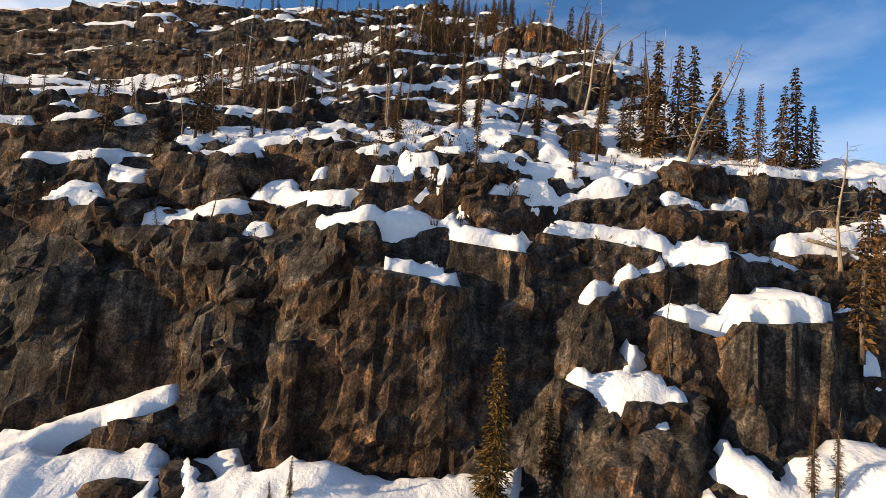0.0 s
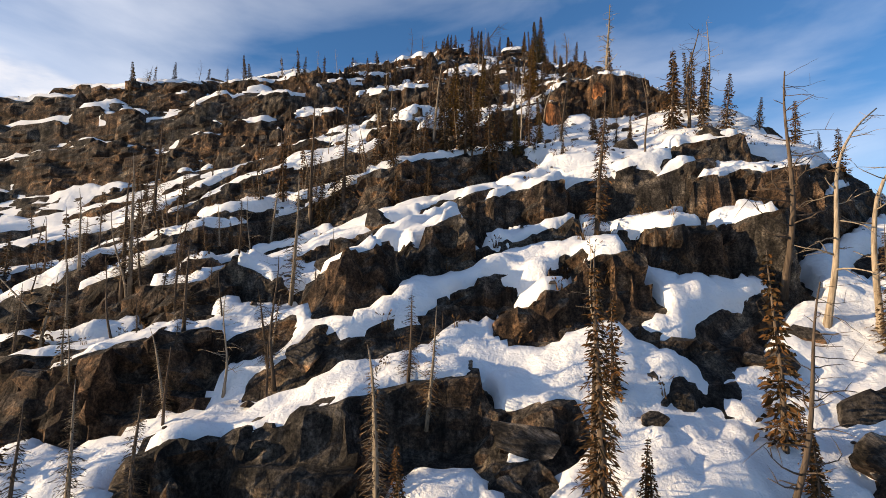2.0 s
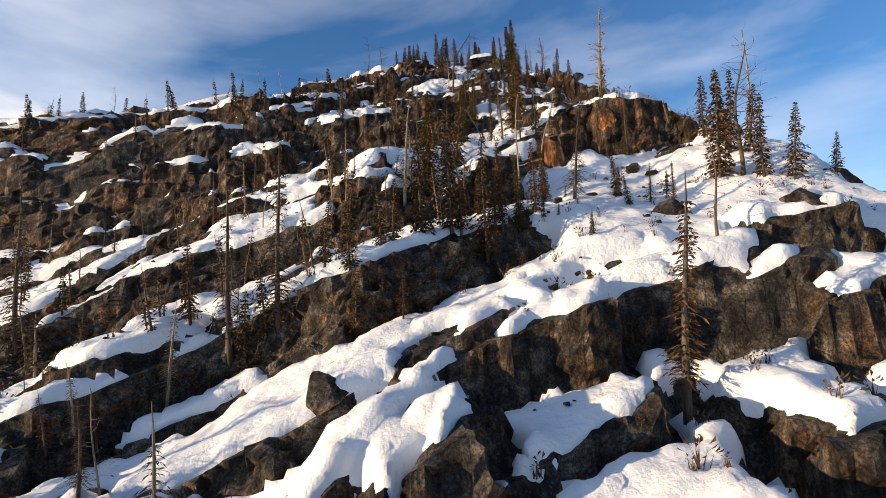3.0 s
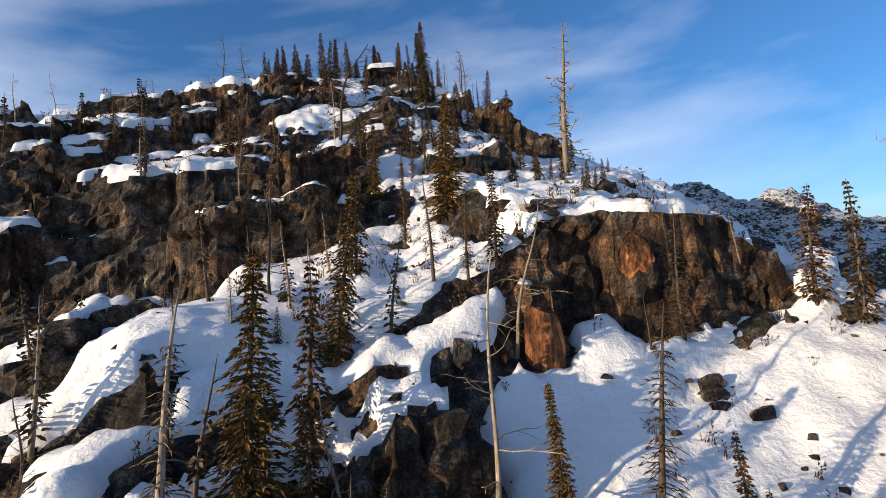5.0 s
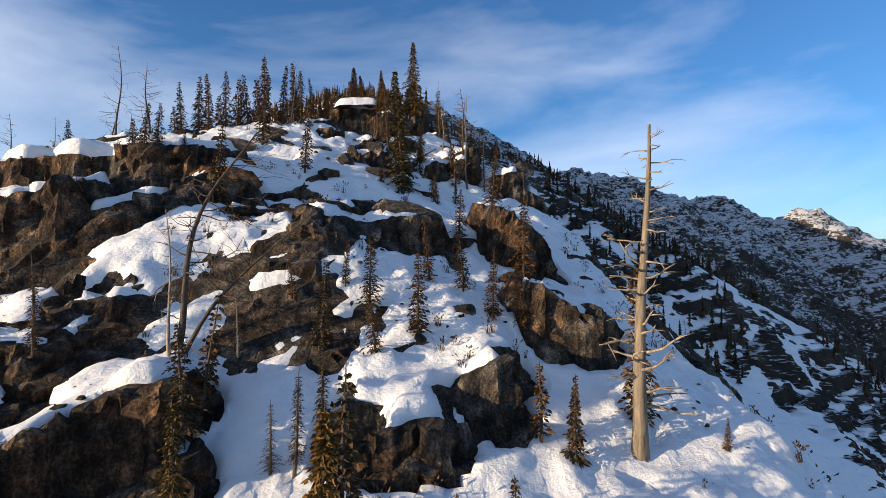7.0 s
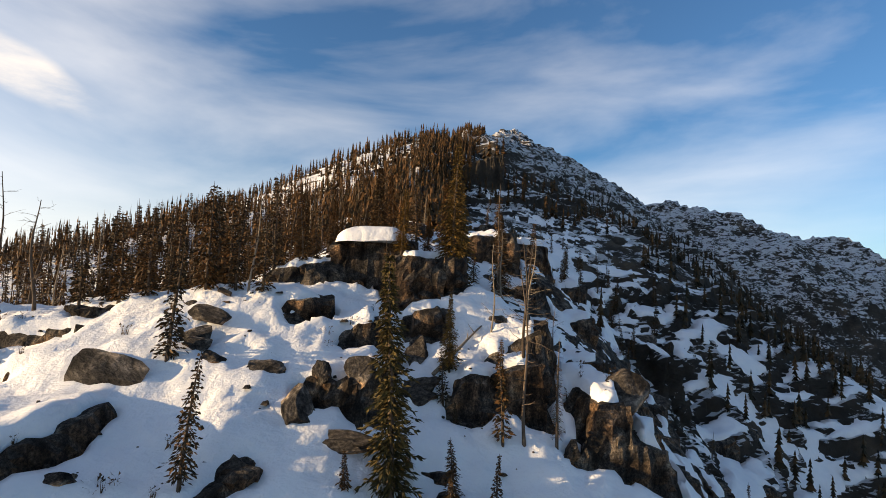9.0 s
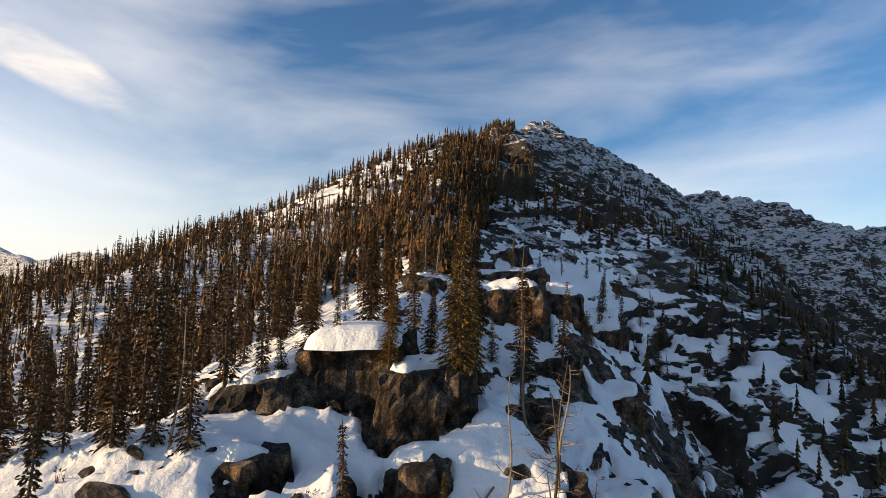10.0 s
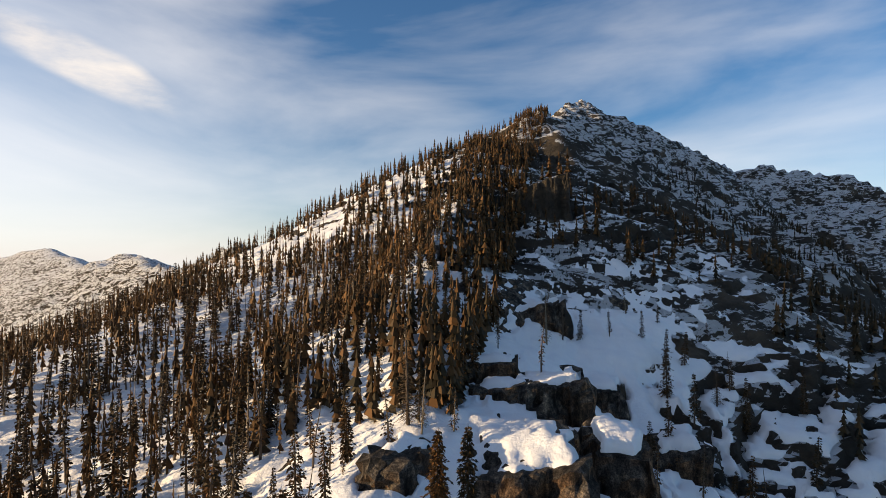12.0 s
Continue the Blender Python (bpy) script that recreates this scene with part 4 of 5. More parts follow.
TALL = {"great": 9.0, "broad": 9.0, "forest": 9.0, "burnt": 9.0, "fir": 9.0, "sparse": 9.0, "bare": 9.0, "sapling": 3.0, "snag": 9.0, "old": 9.0, "fork": 9.0, "crook": 9.0}
LABELS = {
    "forest": ("dark conifer of the ridge woods standing in snow", "tree"),
    "burnt": ("thin brown burnt conifer with short dry twigs", "dead tree"),
    "fir": ("dark green and rust-tinged subalpine fir standing in snow", "tree"),
    "broad": ("broad tall fir with drooping dark brown-green boughs in snow", "tree"),
    "great": ("tall dense fir with dark green needles coloured a sunlit golden-brown", "tree"),
    "sparse": ("thin ragged fir with few needled branches in snow", "tree"),
    "bare": ("dying brown fir with drooping bare twigs in snow", "tree"),
    "sapling": ("small young green fir growing out of the snow", "young tree"),
    "snag": ("dead weathered grey tree with bare broken limbs", "dead tree"),
    "old": ("tall thick bleached golden dead trunk with short broken limbs", "dead tree"),
    "fork": ("dead brown tree leaning, with long twisted bare limbs", "dead tree"),
    "crook": ("dead grey tree with a bent wind-swept top", "dead tree"),
}
NAMES = {"great": "tall_fir_tree", "broad": "broad_fir_tree", "forest": "forest_fir", "burnt": "burnt_fir", "fir": "fir_tree", "sparse": "thin_fir_tree", "bare": "dying_fir_tree", "sapling": "young_fir_tree", "snag": "dead_tree", "old": "old_dead_tree", "fork": "leaning_dead_tree", "crook": "crooked_dead_tree"}
placed = {k: 0 for k in KINDS}
CROOK_TURN = (5, -12)


def plant(kind, x, y, height, lean=0.0, z=None):
    """Sets a tree of a kind on the ground; lean: degrees to the right (to +x)."""
    k = placed[kind]
    placed[kind] += 1
    pattern = KINDS[kind][k % len(KINDS[kind])]
    s = height / TALL[kind]
    w = s * rnd.uniform(0.9, 1.12) * (1.0 if height > 0.6 * TALL[kind] else 1.15)
    turn = rnd.uniform(0, 360) if kind not in ("crook", "fork") else CROOK_TURN[k % 2]
    base = z if z is not None else ground_z(x, y) - 0.12
    m = Matrix.Translation((x, y, base)) @ Matrix.Rotation(radians(lean), 4, "Y") @ Matrix.Rotation(radians(turn), 4, "Z") @ Matrix.Diagonal((w, w, s, 1))
    ob = copy_thing(pattern, m)
    ob.name = NAMES[kind]
    return tagged(ob, LABELS[kind][0], LABELS[kind][1], {"forest": "conifers of the ridge woods", "burnt": "burnt conifers of the hill", "fir": "firs on the hill", "great": "firs on the hill", "broad": "firs on the hill", "sparse": "thin firs on the hill", "bare": "dying firs on the hill", "sapling": "young firs in the snow", "snag": "dead trees on the hill", "old": "dead trees on the hill", "fork": "dead trees on the hill", "crook": "crooked dead trees on the hill"}[kind])


# where the trees stand: x, y, height, lean to the right in degrees
FIR_LOWER = [(6.4, 26.8, 4, -4), (-6.4, 25.3, 1.9, -3), (-7.3, 25.2, 1.1, -6), (9.6, 23.2, 1.4, 2), (11.2, 23.5, 1.4, -4), (22.4, 27, 9.3, -1), (21.4, 33.1, 2.9, -3), (29.2, 33.6, 7.1, -3), (20, 50, 11.9, -1), (17.5, 49.8, 8, -3), (21.8, 49.4, 10.9, 0), (23.5, 49.6, 11.5, 1), (26.3, 51.1, 8.2, 0), (26.6, 49.5, 5.7, -1), (8.8, 51.8, 2.5, -3), (9.9, 41.4, 3.2, -2), (-14.2, 36.8, 1.7, 4), (-12, 41.9, 1.3, -5), (-5.6, 48.4, 3.6, -1), (2.3, 49.6, 2.8, -2), (21.4, 57, 6.5, -1), (2.6, 55.1, 4.4, -1), (-6.5, 45, 1.5, -15)]
FIR_LOWER_MORE = [(28.5, 47, 7.5, 0), (30.2, 46.5, 8.2, 1), (32.2, 47.2, 10.2, -1), (19.2, 48.5, 9, 0), (24.8, 48.6, 9, 1), (27.4, 48, 7.5, -2), (22.6, 47.8, 8, 0), (33.8, 47.6, 6.5, 2), (-21.6, 45.8, 5.1, -8)]
FIR_MIDDLE = [(29.3, 78.7, 4.7, -2), (-10.3, 78.1, 4.6, 1), (-8.7, 78.9, 2.9, 2), (-3.3, 84.5, 4.9, 2), (19.2, 89.7, 9.8, 2), (22, 88.3, 7.1, 0), (23.9, 87.5, 6.5, 7), (27.6, 87.8, 3.8, 3), (28.2, 83, 4.5, 4), (29.8, 82, 1.7, 3), (-1.7, 88.4, 3.3, 4), (-0.1, 85.4, 4.5, 4), (10.6, 87.9, 2.6, -8)]
FIR_UPPER = [(10.7, 91, 4.1, 0), (-12.5, 90.7, 3.9, 4), (-3.7, 93.7, 4.7, 3), (10.5, 90.1, 2.9, 5), (23.1, 94.6, 8.2, 8), (23.8, 92.9, 6.8, 10), (33.1, 114.8, 3.7, 4), (6.6, 92.5, 1.1, 5), (7, 105, 5.8, 0), (-5.5, 102.4, 1.9, 3), (16.3, 111.2, 2.1, 5), (17.4, 111.3, 1.9, 2), (22.4, 125.9, 8.3, 2), (0.6, 125.1, 5.3, -2), (25.8, 123.7, 1.8, 2)]
FIR_TOP = [(-12.7, 131.7, 5, 2), (-19.9, 139, 6.2, 1), (-25.3, 136.2, 5.9, 1), (-30, 139.4, 3.8, -1), (-9.9, 146.8, 3.2, 0), (-8.9, 146.5, 3.6, 3), (-8, 146.8, 3.7, 3), (-6.2, 147.6, 1.7, 3), (-2.8, 144.6, 7.8, 3), (-1.9, 160.8, 8.1, 3), (20.4, 145.9, 5.5, 6), (-11.3, 130.5, 4.9, -2), (6, 131.2, 5, 5), (7.4, 134.5, 2.9, 2), (8.9, 133.1, 4.6, 0), (9.1, 130.1, 4.1, -4), (11.6, 131.2, 5.1, 0), (13.1, 136, 4.4, -7), (17, 144.5, 5.2, 2), (15.2, 135.1, 4.3, 1), (16.7, 133, 4.4, 0), (18.4, 132.6, 4, -1), (21.1, 139.5, 7.1, 0), (16.3, 163, 4, -5)]
FIR_TOP_MORE = [(16.6, 154.1, 3.4, -1), (4.2, 133.7, 2.8, -2), (26.4, 132.3, 2.2, -4), (3.4, 152.2, 6.8, 1), (16.8, 156.3, 3.8, -4)]
FIR_SKYLINE = [(24.4, 97.5, 7.8, 0), (23.4, 99.3, 6.8, 1), (-12.7, 168, 6.6, 1), (-10.7, 168.4, 7.4, 0), (-9.4, 167.6, 7.2, 1), (-7.4, 168, 7.4, -1), (-5.8, 168, 4, 0), (-2.9, 168, 9, 0), (-0.7, 168.4, 7.8, 1), (1.6, 168, 7.2, 0), (13.2, 182, 7.4, 0), (-25, 168, 4.5, 0), (-11.1, 180, 11, 0), (-8.6, 180, 12.4, 1), (-6.9, 180.6, 12.5, -1), (-5.6, 179.6, 12, 0), (-14, 181, 9, 1), (-17, 180, 10, -1)]
FIR_CLUMP = [(-12.9, 82, 5, 2), (-6.1, 84, 8.1, -1), (-4, 84.5, 9.3, 1), (-1.5, 84, 7.5, 0), (-0.7, 85, 6.8, 2), (-10.8, 80, 4.5, -2), (-9.2, 84, 5.1, 0), (-8.2, 83, 4.8, 3), (-16.3, 80, 6, -2), (-17.6, 79.5, 6, 1), (-22.2, 82, 6, -3), (3, 88, 6, 0), (-7.4, 78, 3.5, 2), (7.3, 118, 9, 1), (-3.7, 97, 8.2, 0), (-1.2, 108, 6.3, 2)]
SNAG_SKYLINE = [(26.3, 96.5, 11.4, 1), (-19.9, 168, 11, 1), (-16.1, 168, 9.2, -2), (0.4, 168.2, 8.4, 2), (22.5, 178, 8.8, -4), (23.8, 172, 7, 2), (-30.9, 168, 8, -3), (-26.8, 168, 5.2, 4), (-23, 180, 10, 2), (-21, 180, 10.5, -3), (-25.1, 180, 13, 1), (-18.9, 80, 6.5, 2)]
FIR_MEADOW = [(17.5, 58.9, 6.0, 0), (8.7, 52.0, 3.1, 0), (2.8, 55.4, 1.5, 0), (2.1, 49.8, 3.0, 0), (-6.0, 50.1, 3.1, 0), (9.3, 55.6, 1.1, 0), (10.8, 43.8, 3.4, 0), (9.9, 40.0, 2.0, 0), (-17.9, 44.9, 1.7, 0), (-22.3, 43.9, 7.4, 0), (-22.9, 46.7, 4.8, 0), (-23.0, 39.6, 4.4, 0), (-30.3, 44.1, 5.7, 0), (-30.9, 36.6, 3.6, 0), (-4.9, 43.8, 4.5, 0), (8.9, 53.9, 8.0, 0), (17.7, 52.9, 4.8, 0), (-11.0, 39.8, 1.8, 0), (-14.4, 39.1, 1.3, 0)]
BARE_MEADOW = [(-6.9, 51.3, 6.1, 0), (0.5, 49.8, 8.4, 0), (-18.5, 48.9, 6.0, 0), (-22.1, 55.6, 3.2, 0), (-21.0, 58.6, 2.3, 0), (-17.8, 56.6, 3.7, 0), (-29.0, 69.5, 10.3, 0), (-29.5, 69.3, 9.8, 0), (-40.1, 89.2, 14.8, 0), (-35.2, 72.2, 6.6, 0), (-17.1, 45.8, 5.8, 0), (-14.9, 49.6, 4.7, 0), (-6.4, 48.9, 7.1, 0)]
FIR_GREAT = [(3.3, 25.6, 8.7, 1), (-5.6, 94, 10.1, 0), (4.8, 92.7, 6.1, 0), (-2.8, 102.3, 10.2, 9), (6.6, 115.7, 10.7, 0), (1.3, 121.1, 7.5, 1), (13.3, 155.6, 13.6, -3), (17.2, 175.9, 11.9, -3), (18.5, 182.1, 11.6, -3), (12.1, 175.1, 6.2, 2), (16.7, 165.3, 5.9, -3), (1.4, 86.7, 6.1, 1)]
FIR_BROAD = [(8.6, 186.6, 10.5, -1), (10.4, 188.6, 9.5, -4), (16.8, 195.6, 11.2, -1), (18.9, 196.2, 11.8, -3), (14.4, 185.8, 6.9, 1), (24.1, 192.4, 11.0, 0), (4.2, 183.0, 6.6, 0), (-1.4, 191.4, 9.3, 2)]
FIR_RIDGE = [(-3.5, 187.2, 6.3, 0), (-0.8, 186.0, 2.7, 0), (6.9, 183.5, 3.0, 1), (8.8, 197.2, 7.3, 0), (-3.9, 208.3, 6.5, 0), (-9.9, 212.5, 9.1, 2), (-16.0, 201.1, 11.5, 0), (-18.2, 203.5, 9.4, -2), (-23.8, 202.8, 13.0, 1), (-24.6, 206.2, 12.2, -1), (-30.1, 208.5, 12.0, 0), (-26.9, 204.0, 10.5, 2), (-35.7, 207.0, 8.6, 0), (20.8, 254.0, 6.9, 0), (18.3, 253.5, 6.8, 0), (75.4, 262.5, 8.2, 0)]
FIR_CREST = [(7.6, 176.9, 4.3, 6), (7.1, 196, 8.1, 0), (10.1, 190, 3.2, 0), (3.8, 176.9, 3.9, -6), (2.6, 176.1, 6.3, -3), (20.6, 193.3, 4.7, -1), (28.9, 197.6, 9.3, -1), (0.8, 196, 4.5, 0), (0, 175.9, 8.8, -1), (-2.5, 176, 4.2, -3), (7, 207.7, 6.1, -1), (47.4, 249.3, 8.2, 0), (62.7, 256.4, 8.7, 0)]
SPARSE_LOWER = [(16.6, 22.2, 4.1, -3), (17.7, 22.3, 3.9, -2), (12.9, 44.8, 7.1, -1), (1.9, 37.3, 6.5, -1), (0.5, 49.1, 9.7, 1)]
SPARSE_MIDDLE = [(5.9, 70.9, 11.6, 4), (5, 59, 1.2, 5), (-23.9, 75.1, 3.6, -4), (13.3, 86.1, 4.1, 3)]
SPARSE_UPPER = [(5.1, 104.7, 5.3, 0), (2.9, 115.2, 7.3, 2), (5.3, 124.3, 4.9, 3), (6.6, 123.5, 6.4, -1)]
SPARSE_TOP = [(-7.9, 130.3, 5.7, 0), (12.3, 162, 8.9, -3)]
SPARSE_CREST = [(23.1, 186.9, 14.8, -2)]
BARE_LOWER = [(-16.4, 35.4, 4.2, 3), (-19.7, 35.7, 3.4, -10), (-29.4, 47.2, 3.9, -10), (-16.6, 46.3, 3.1, -20), (-6.2, 54.8, 4, 4), (-5.3, 54, 4.9, 6), (-17.9, 45.3, 1.8, -2)]
BARE_MIDDLE = [(17.6, 59.8, 6.4, 5), (-51.6, 77.8, 5, -10), (-27.9, 69.3, 6.8, -7), (-21.4, 62.7, 4.8, -1), (-14.5, 63.3, 8.1, 5), (-18.7, 80, 11.8, -1), (-15.6, 80.1, 12.5, 1), (-24.8, 74.7, 4.8, -1), (-38.1, 84.3, 7.9, -1), (-25.3, 73.5, 5.4, -3), (-21.9, 78.4, 6.2, 6), (-5, 59.3, 1.4, 5), (12.6, 88.6, 3.6, 4), (6.6, 88.4, 2.3, -8), (-4.6, 87.6, 3.5, -3), (-3.1, 86.6, 2.9, 0)]
BARE_UPPER = [(-7.8, 91.4, 9.6, 3), (-6.3, 92.5, 3.4, 3), (6.9, 90.6, 8.8, 7), (-9.4, 90.9, 2.6, 0), (3.1, 105.1, 6.8, 0), (-19.3, 127.4, 5, -1), (-7.6, 102.4, 2.8, 3), (-9.9, 101.4, 1.8, 1), (15.7, 100.3, 7.6, -2), (20.9, 101.7, 3, -12), (13.2, 99.6, 2.8, -2), (4.3, 124.5, 3.3, 0)]
BARE_TOP = [(1.6, 131.2, 3.4, 0), (24, 161.7, 7.5, -2)]
BARE_CREST = [(-6.8, 180.5, 7.3, 3), (28.7, 253.1, 9.3, -1), (31.9, 257.1, 7.9, 1), (12, 211.3, 10.4, -2), (13.5, 209.9, 6.3, 1), (2.3, 189.1, 7.8, 7), (57.9, 256.3, 7.7, 0)]
SAPLING_LOWER = [(-0.1, 43, 1.2, -4), (8.4, 51.2, 3.1, 0)]
SAPLING_MIDDLE = [(5.4, 81.4, 1.9, 3), (14.4, 89.5, 2.5, 1), (3.5, 87.7, 1.7, 2), (4.6, 87.1, 1, 5)]
SAPLING_UPPER = [(17.3, 112.3, 2.4, 0), (11.6, 120.2, 1.9, 0), (13.2, 117.9, 4.1, -2), (18.4, 124.8, 3.4, -1), (14.8, 116.2, 2.7, 0), (15.9, 116.1, 2.1, 5), (16.3, 114.6, 2.4, 1), (18.3, 117.2, 1.8, -9), (20.2, 114.9, 2.1, 0), (16.6, 124.7, 3.9, 1), (17.9, 123.7, 3.6, 0)]
SAPLING_TOP = [(20.2, 160.8, 5.5, -3), (11, 154.3, 2.1, -4), (14.2, 157.2, 1.7, -3), (17.1, 161.8, 1.5, -3), (19.5, 157.6, 3, -2), (20.4, 164.8, 3.5, 1)]
SAPLING_CREST = [(4.7, 195, 0.6, 0), (12.4, 189, 0.6, 0)]
SNAG_LOWER = [(27, 34.5, 9, 0), (12.7, 27.5, 5.5, -3), (18.9, 50, 12.6, -1), (21, 49.6, 9.8, -1), (18.8, 40.4, 11.6, 20), (19.4, 40.8, 9.4, 24), (6.3, 49.9, 8.5, 13), (-3.8, 41, 3.7, 10), (-3.4, 42.5, 2.6, 8), (3.7, 43.5, 1.8, 0)]
SNAG_MIDDLE = [(15.6, 64.8, 13.8, 5), (24.3, 60.2, 11.3, 1), (-36.5, 69.6, 6.7, -42), (12.3, 78.5, 7, 0), (20.9, 89.3, 11.8, 7), (2.7, 58.3, 4.7, -4), (-28.8, 69, 7.4, -11), (-25.6, 69.3, 6, 6), (-6.1, 58.9, 1.2, 9)]
SNAG_UPPER = [(2.3, 93.8, 12.1, 6), (-14.3, 90.7, 7, 1), (-21.7, 100.9, 3, -6), (-6.2, 106.3, 6.3, -1), (1.1, 104.6, 5.2, -25), (6.6, 101.3, 8.3, 12)]
SNAG_TOP = [(43.9, 152, 4, -1), (-26.3, 149.9, 2.6, 2), (-21.9, 149.6, 1.9, 2), (-1.7, 130.5, 7.7, -3), (21.7, 161.1, 11.6, -3)]
SNAG_CREST = [(-0, 175.8, 9.1, 1), (20.2, 169.6, 7.6, 1), (23.3, 169.7, 7.5, 2), (25.4, 169.7, 5.8, 2), (22.3, 165.6, 8.7, -3)]
OLD_UPPER = [(21.4, 124.1, 16.1, 3)]
CROOK_MIDDLE = [(15.7, 61.3, 13.1, 8), (18, 60.7, 12.9, 6)]
for kind, rows in (("fir", FIR_LOWER), ("fir", FIR_LOWER_MORE), ("fir", FIR_MIDDLE), ("fir", FIR_UPPER), ("fir", FIR_TOP), ("fir", FIR_TOP_MORE), ("fir", FIR_CREST), ("great", FIR_GREAT), ("broad", FIR_BROAD), ("fir", FIR_RIDGE), ("fir", FIR_MEADOW), ("bare", BARE_MEADOW), ("fir", FIR_SKYLINE), ("fir", FIR_CLUMP), ("snag", SNAG_SKYLINE), ("sparse", SPARSE_LOWER), ("sparse", SPARSE_MIDDLE), ("sparse", SPARSE_UPPER), ("sparse", SPARSE_TOP), ("sparse", SPARSE_CREST), ("bare", BARE_LOWER), ("bare", BARE_MIDDLE), ("bare", BARE_UPPER), ("bare", BARE_TOP), ("bare", BARE_CREST), ("sapling", SAPLING_LOWER), ("sapling", SAPLING_MIDDLE), ("sapling", SAPLING_UPPER), ("sapling", SAPLING_TOP), ("sapling", SAPLING_CREST), ("snag", SNAG_LOWER), ("snag", SNAG_MIDDLE), ("snag", SNAG_UPPER), ("snag", SNAG_TOP), ("snag", SNAG_CREST), ("old", OLD_UPPER), ("crook", CROOK_MIDDLE)):
    for row in rows:
        plant(kind, *row)

# ---- the burnt and living woods on the ridge ----
def any_z(x, y):
    if -165 < x < 185 and -55 < y < 455:
        return ground_z(x, y)
    return far_z(x, y)


wood = random.Random(23)
near_wood = []
tries = 0
while len(near_wood) < 400 and tries < 16000:
    tries += 1
    y = 183 + 95 * wood.random() ** 1.1
    x = 12 - 85 * wood.random() ** 1.35
    if x > -2 + 14 * max(0, (y - 215) / 60) * wood.random() or (y < 200 and x > -8 and wood.random() < 0.6):
        continue
    if any((x - a) ** 2 + (y - b) ** 2 < 2.4 for a, b in near_wood):
        continue
    near_wood.append((x, y))
for x, y in near_wood:
    kind = wood.choices(("forest", "burnt", "snag"), (7, 5, 0.7))[0]
    plant(kind, x, y, wood.uniform(5.5, 10), wood.uniform(-3, 3), ground_z(x, y) - 0.15)
for _ in range(26):     # the thin line of trees along the near crest and the upper left face
    x = wood.uniform(-78, -24)
    plant(wood.choice(("forest", "burnt", "snag", "forest")), x, 140 + 0.08 * x + wood.uniform(-5, 6), wood.uniform(3.5, 7), wood.uniform(-6, 6))
for _ in range(95):
    x = wood.uniform(-64, 2)
    plant(wood.choice(("burnt", "burnt", "burnt", "forest", "snag")), x, wood.uniform(82, 134), wood.uniform(3, 6.5), wood.uniform(-7, 7))
for _ in range(75):     # dead trees over the lower left slope
    x = wood.uniform(-48, -12)
    plant(wood.choice(("bare", "bare", "burnt", "snag", "burnt")), x, wood.uniform(44, 86), wood.uniform(2.2, 6), wood.uniform(-9, 9))
for _ in range(60):     # scattered trees round the snowy shoulder behind the top crag
    y = wood.uniform(196, 262)
    plant(wood.choice(("forest", "forest", "burnt")), wood.uniform(-10, 16) + 0.1 * (y - 196), y, wood.uniform(2.2, 6.5), wood.uniform(-3, 3))
for _ in range(34):
    x = wood.uniform(22, 70)
    plant(wood.choice(("forest", "forest", "burnt")), x, 205 + wood.uniform(0, 70), wood.uniform(3.5, 8), wood.uniform(-3, 3))


def plain_tree(rng, full):
    """A small tree for far woods: stacked ragged skirts of drooping sprays."""
    v, f = [], []
    turn = rng.uniform(0, 6.28)
    for s in range(3):
        a = turn + s * 2.094
        v.append((0.02 * math.cos(a), 0.02 * math.sin(a), -0.06))
    v.append((0, 0, 1.0))
    f += [(0, 1, 3), (1, 2, 3), (2, 0, 3)]
    for k in range(7):
        z = 0.14 + 0.82 * k / 7 + rng.uniform(-0.02, 0.02)
        r = ((0.15 if full else 0.085) * (1 - z) ** 0.85 + 0.008) * rng.uniform(0.75, 1.15)
        b = len(v)
        v.append((0, 0, z + 0.13))
        first = rng.uniform(0, 6.28)
        for a in range(6):
            ang = first + a * 1.047 + rng.uniform(-0.2, 0.2)
            rr = r * rng.uniform(0.5, 1.3)
            v.append((rr * math.cos(ang), rr * math.sin(ang), z - 0.35 * rr - rng.uniform(0.0, 0.03)))
        f += [(b, b + 1 + a, b + 1 + (a + 1) % 6) for a in range(6) if rng.random() < (0.85 if full else 0.5)]
    return np.array(v), f


def woods(name, spots, label, material, full):
    rng = random.Random(5)
    shapes = [plain_tree(rng, full) for _ in range(8)]
    vs, fs, n = [], [], 0
    for k, (x, y, z, h) in enumerate(spots):
        v, f = shapes[k % 8]
        vs.append(v * np.array([h * rng.uniform(0.8, 1.25), h * rng.uniform(0.8, 1.25), h]) + np.array([x, y, z]))
        fs += [tuple(i + n for i in q) for q in f]
        n += len(v)
    me = bpy.data.meshes.new(name)
    me.from_pydata(np.concatenate(vs).tolist(), [], fs)
    me.materials.append(material)
    return tagged(new(name, me), label, "woods", kind="stuff")


def scatter(count, inside, low, high, seed):
    rng = random.Random(seed)
    out = []
    while len(out) < count:
        x, y, ok = inside(rng)
        if ok:
            out.append((x, y, any_z(x, y) - 0.2, rng.uniform(low, high)))
    return out


def left_slope(rng):
    y = 222 + 560 * rng.random() ** 1.7
    crest = 5 + 0.12 * (y - 220)
    x = crest + 8 - 300 * rng.random() ** 1.4
    return x, y, not (x > -75 and y < 275) and vnoise2(np.array([x * 0.03]), np.array([y * 0.03]), 8)[0] > -0.75


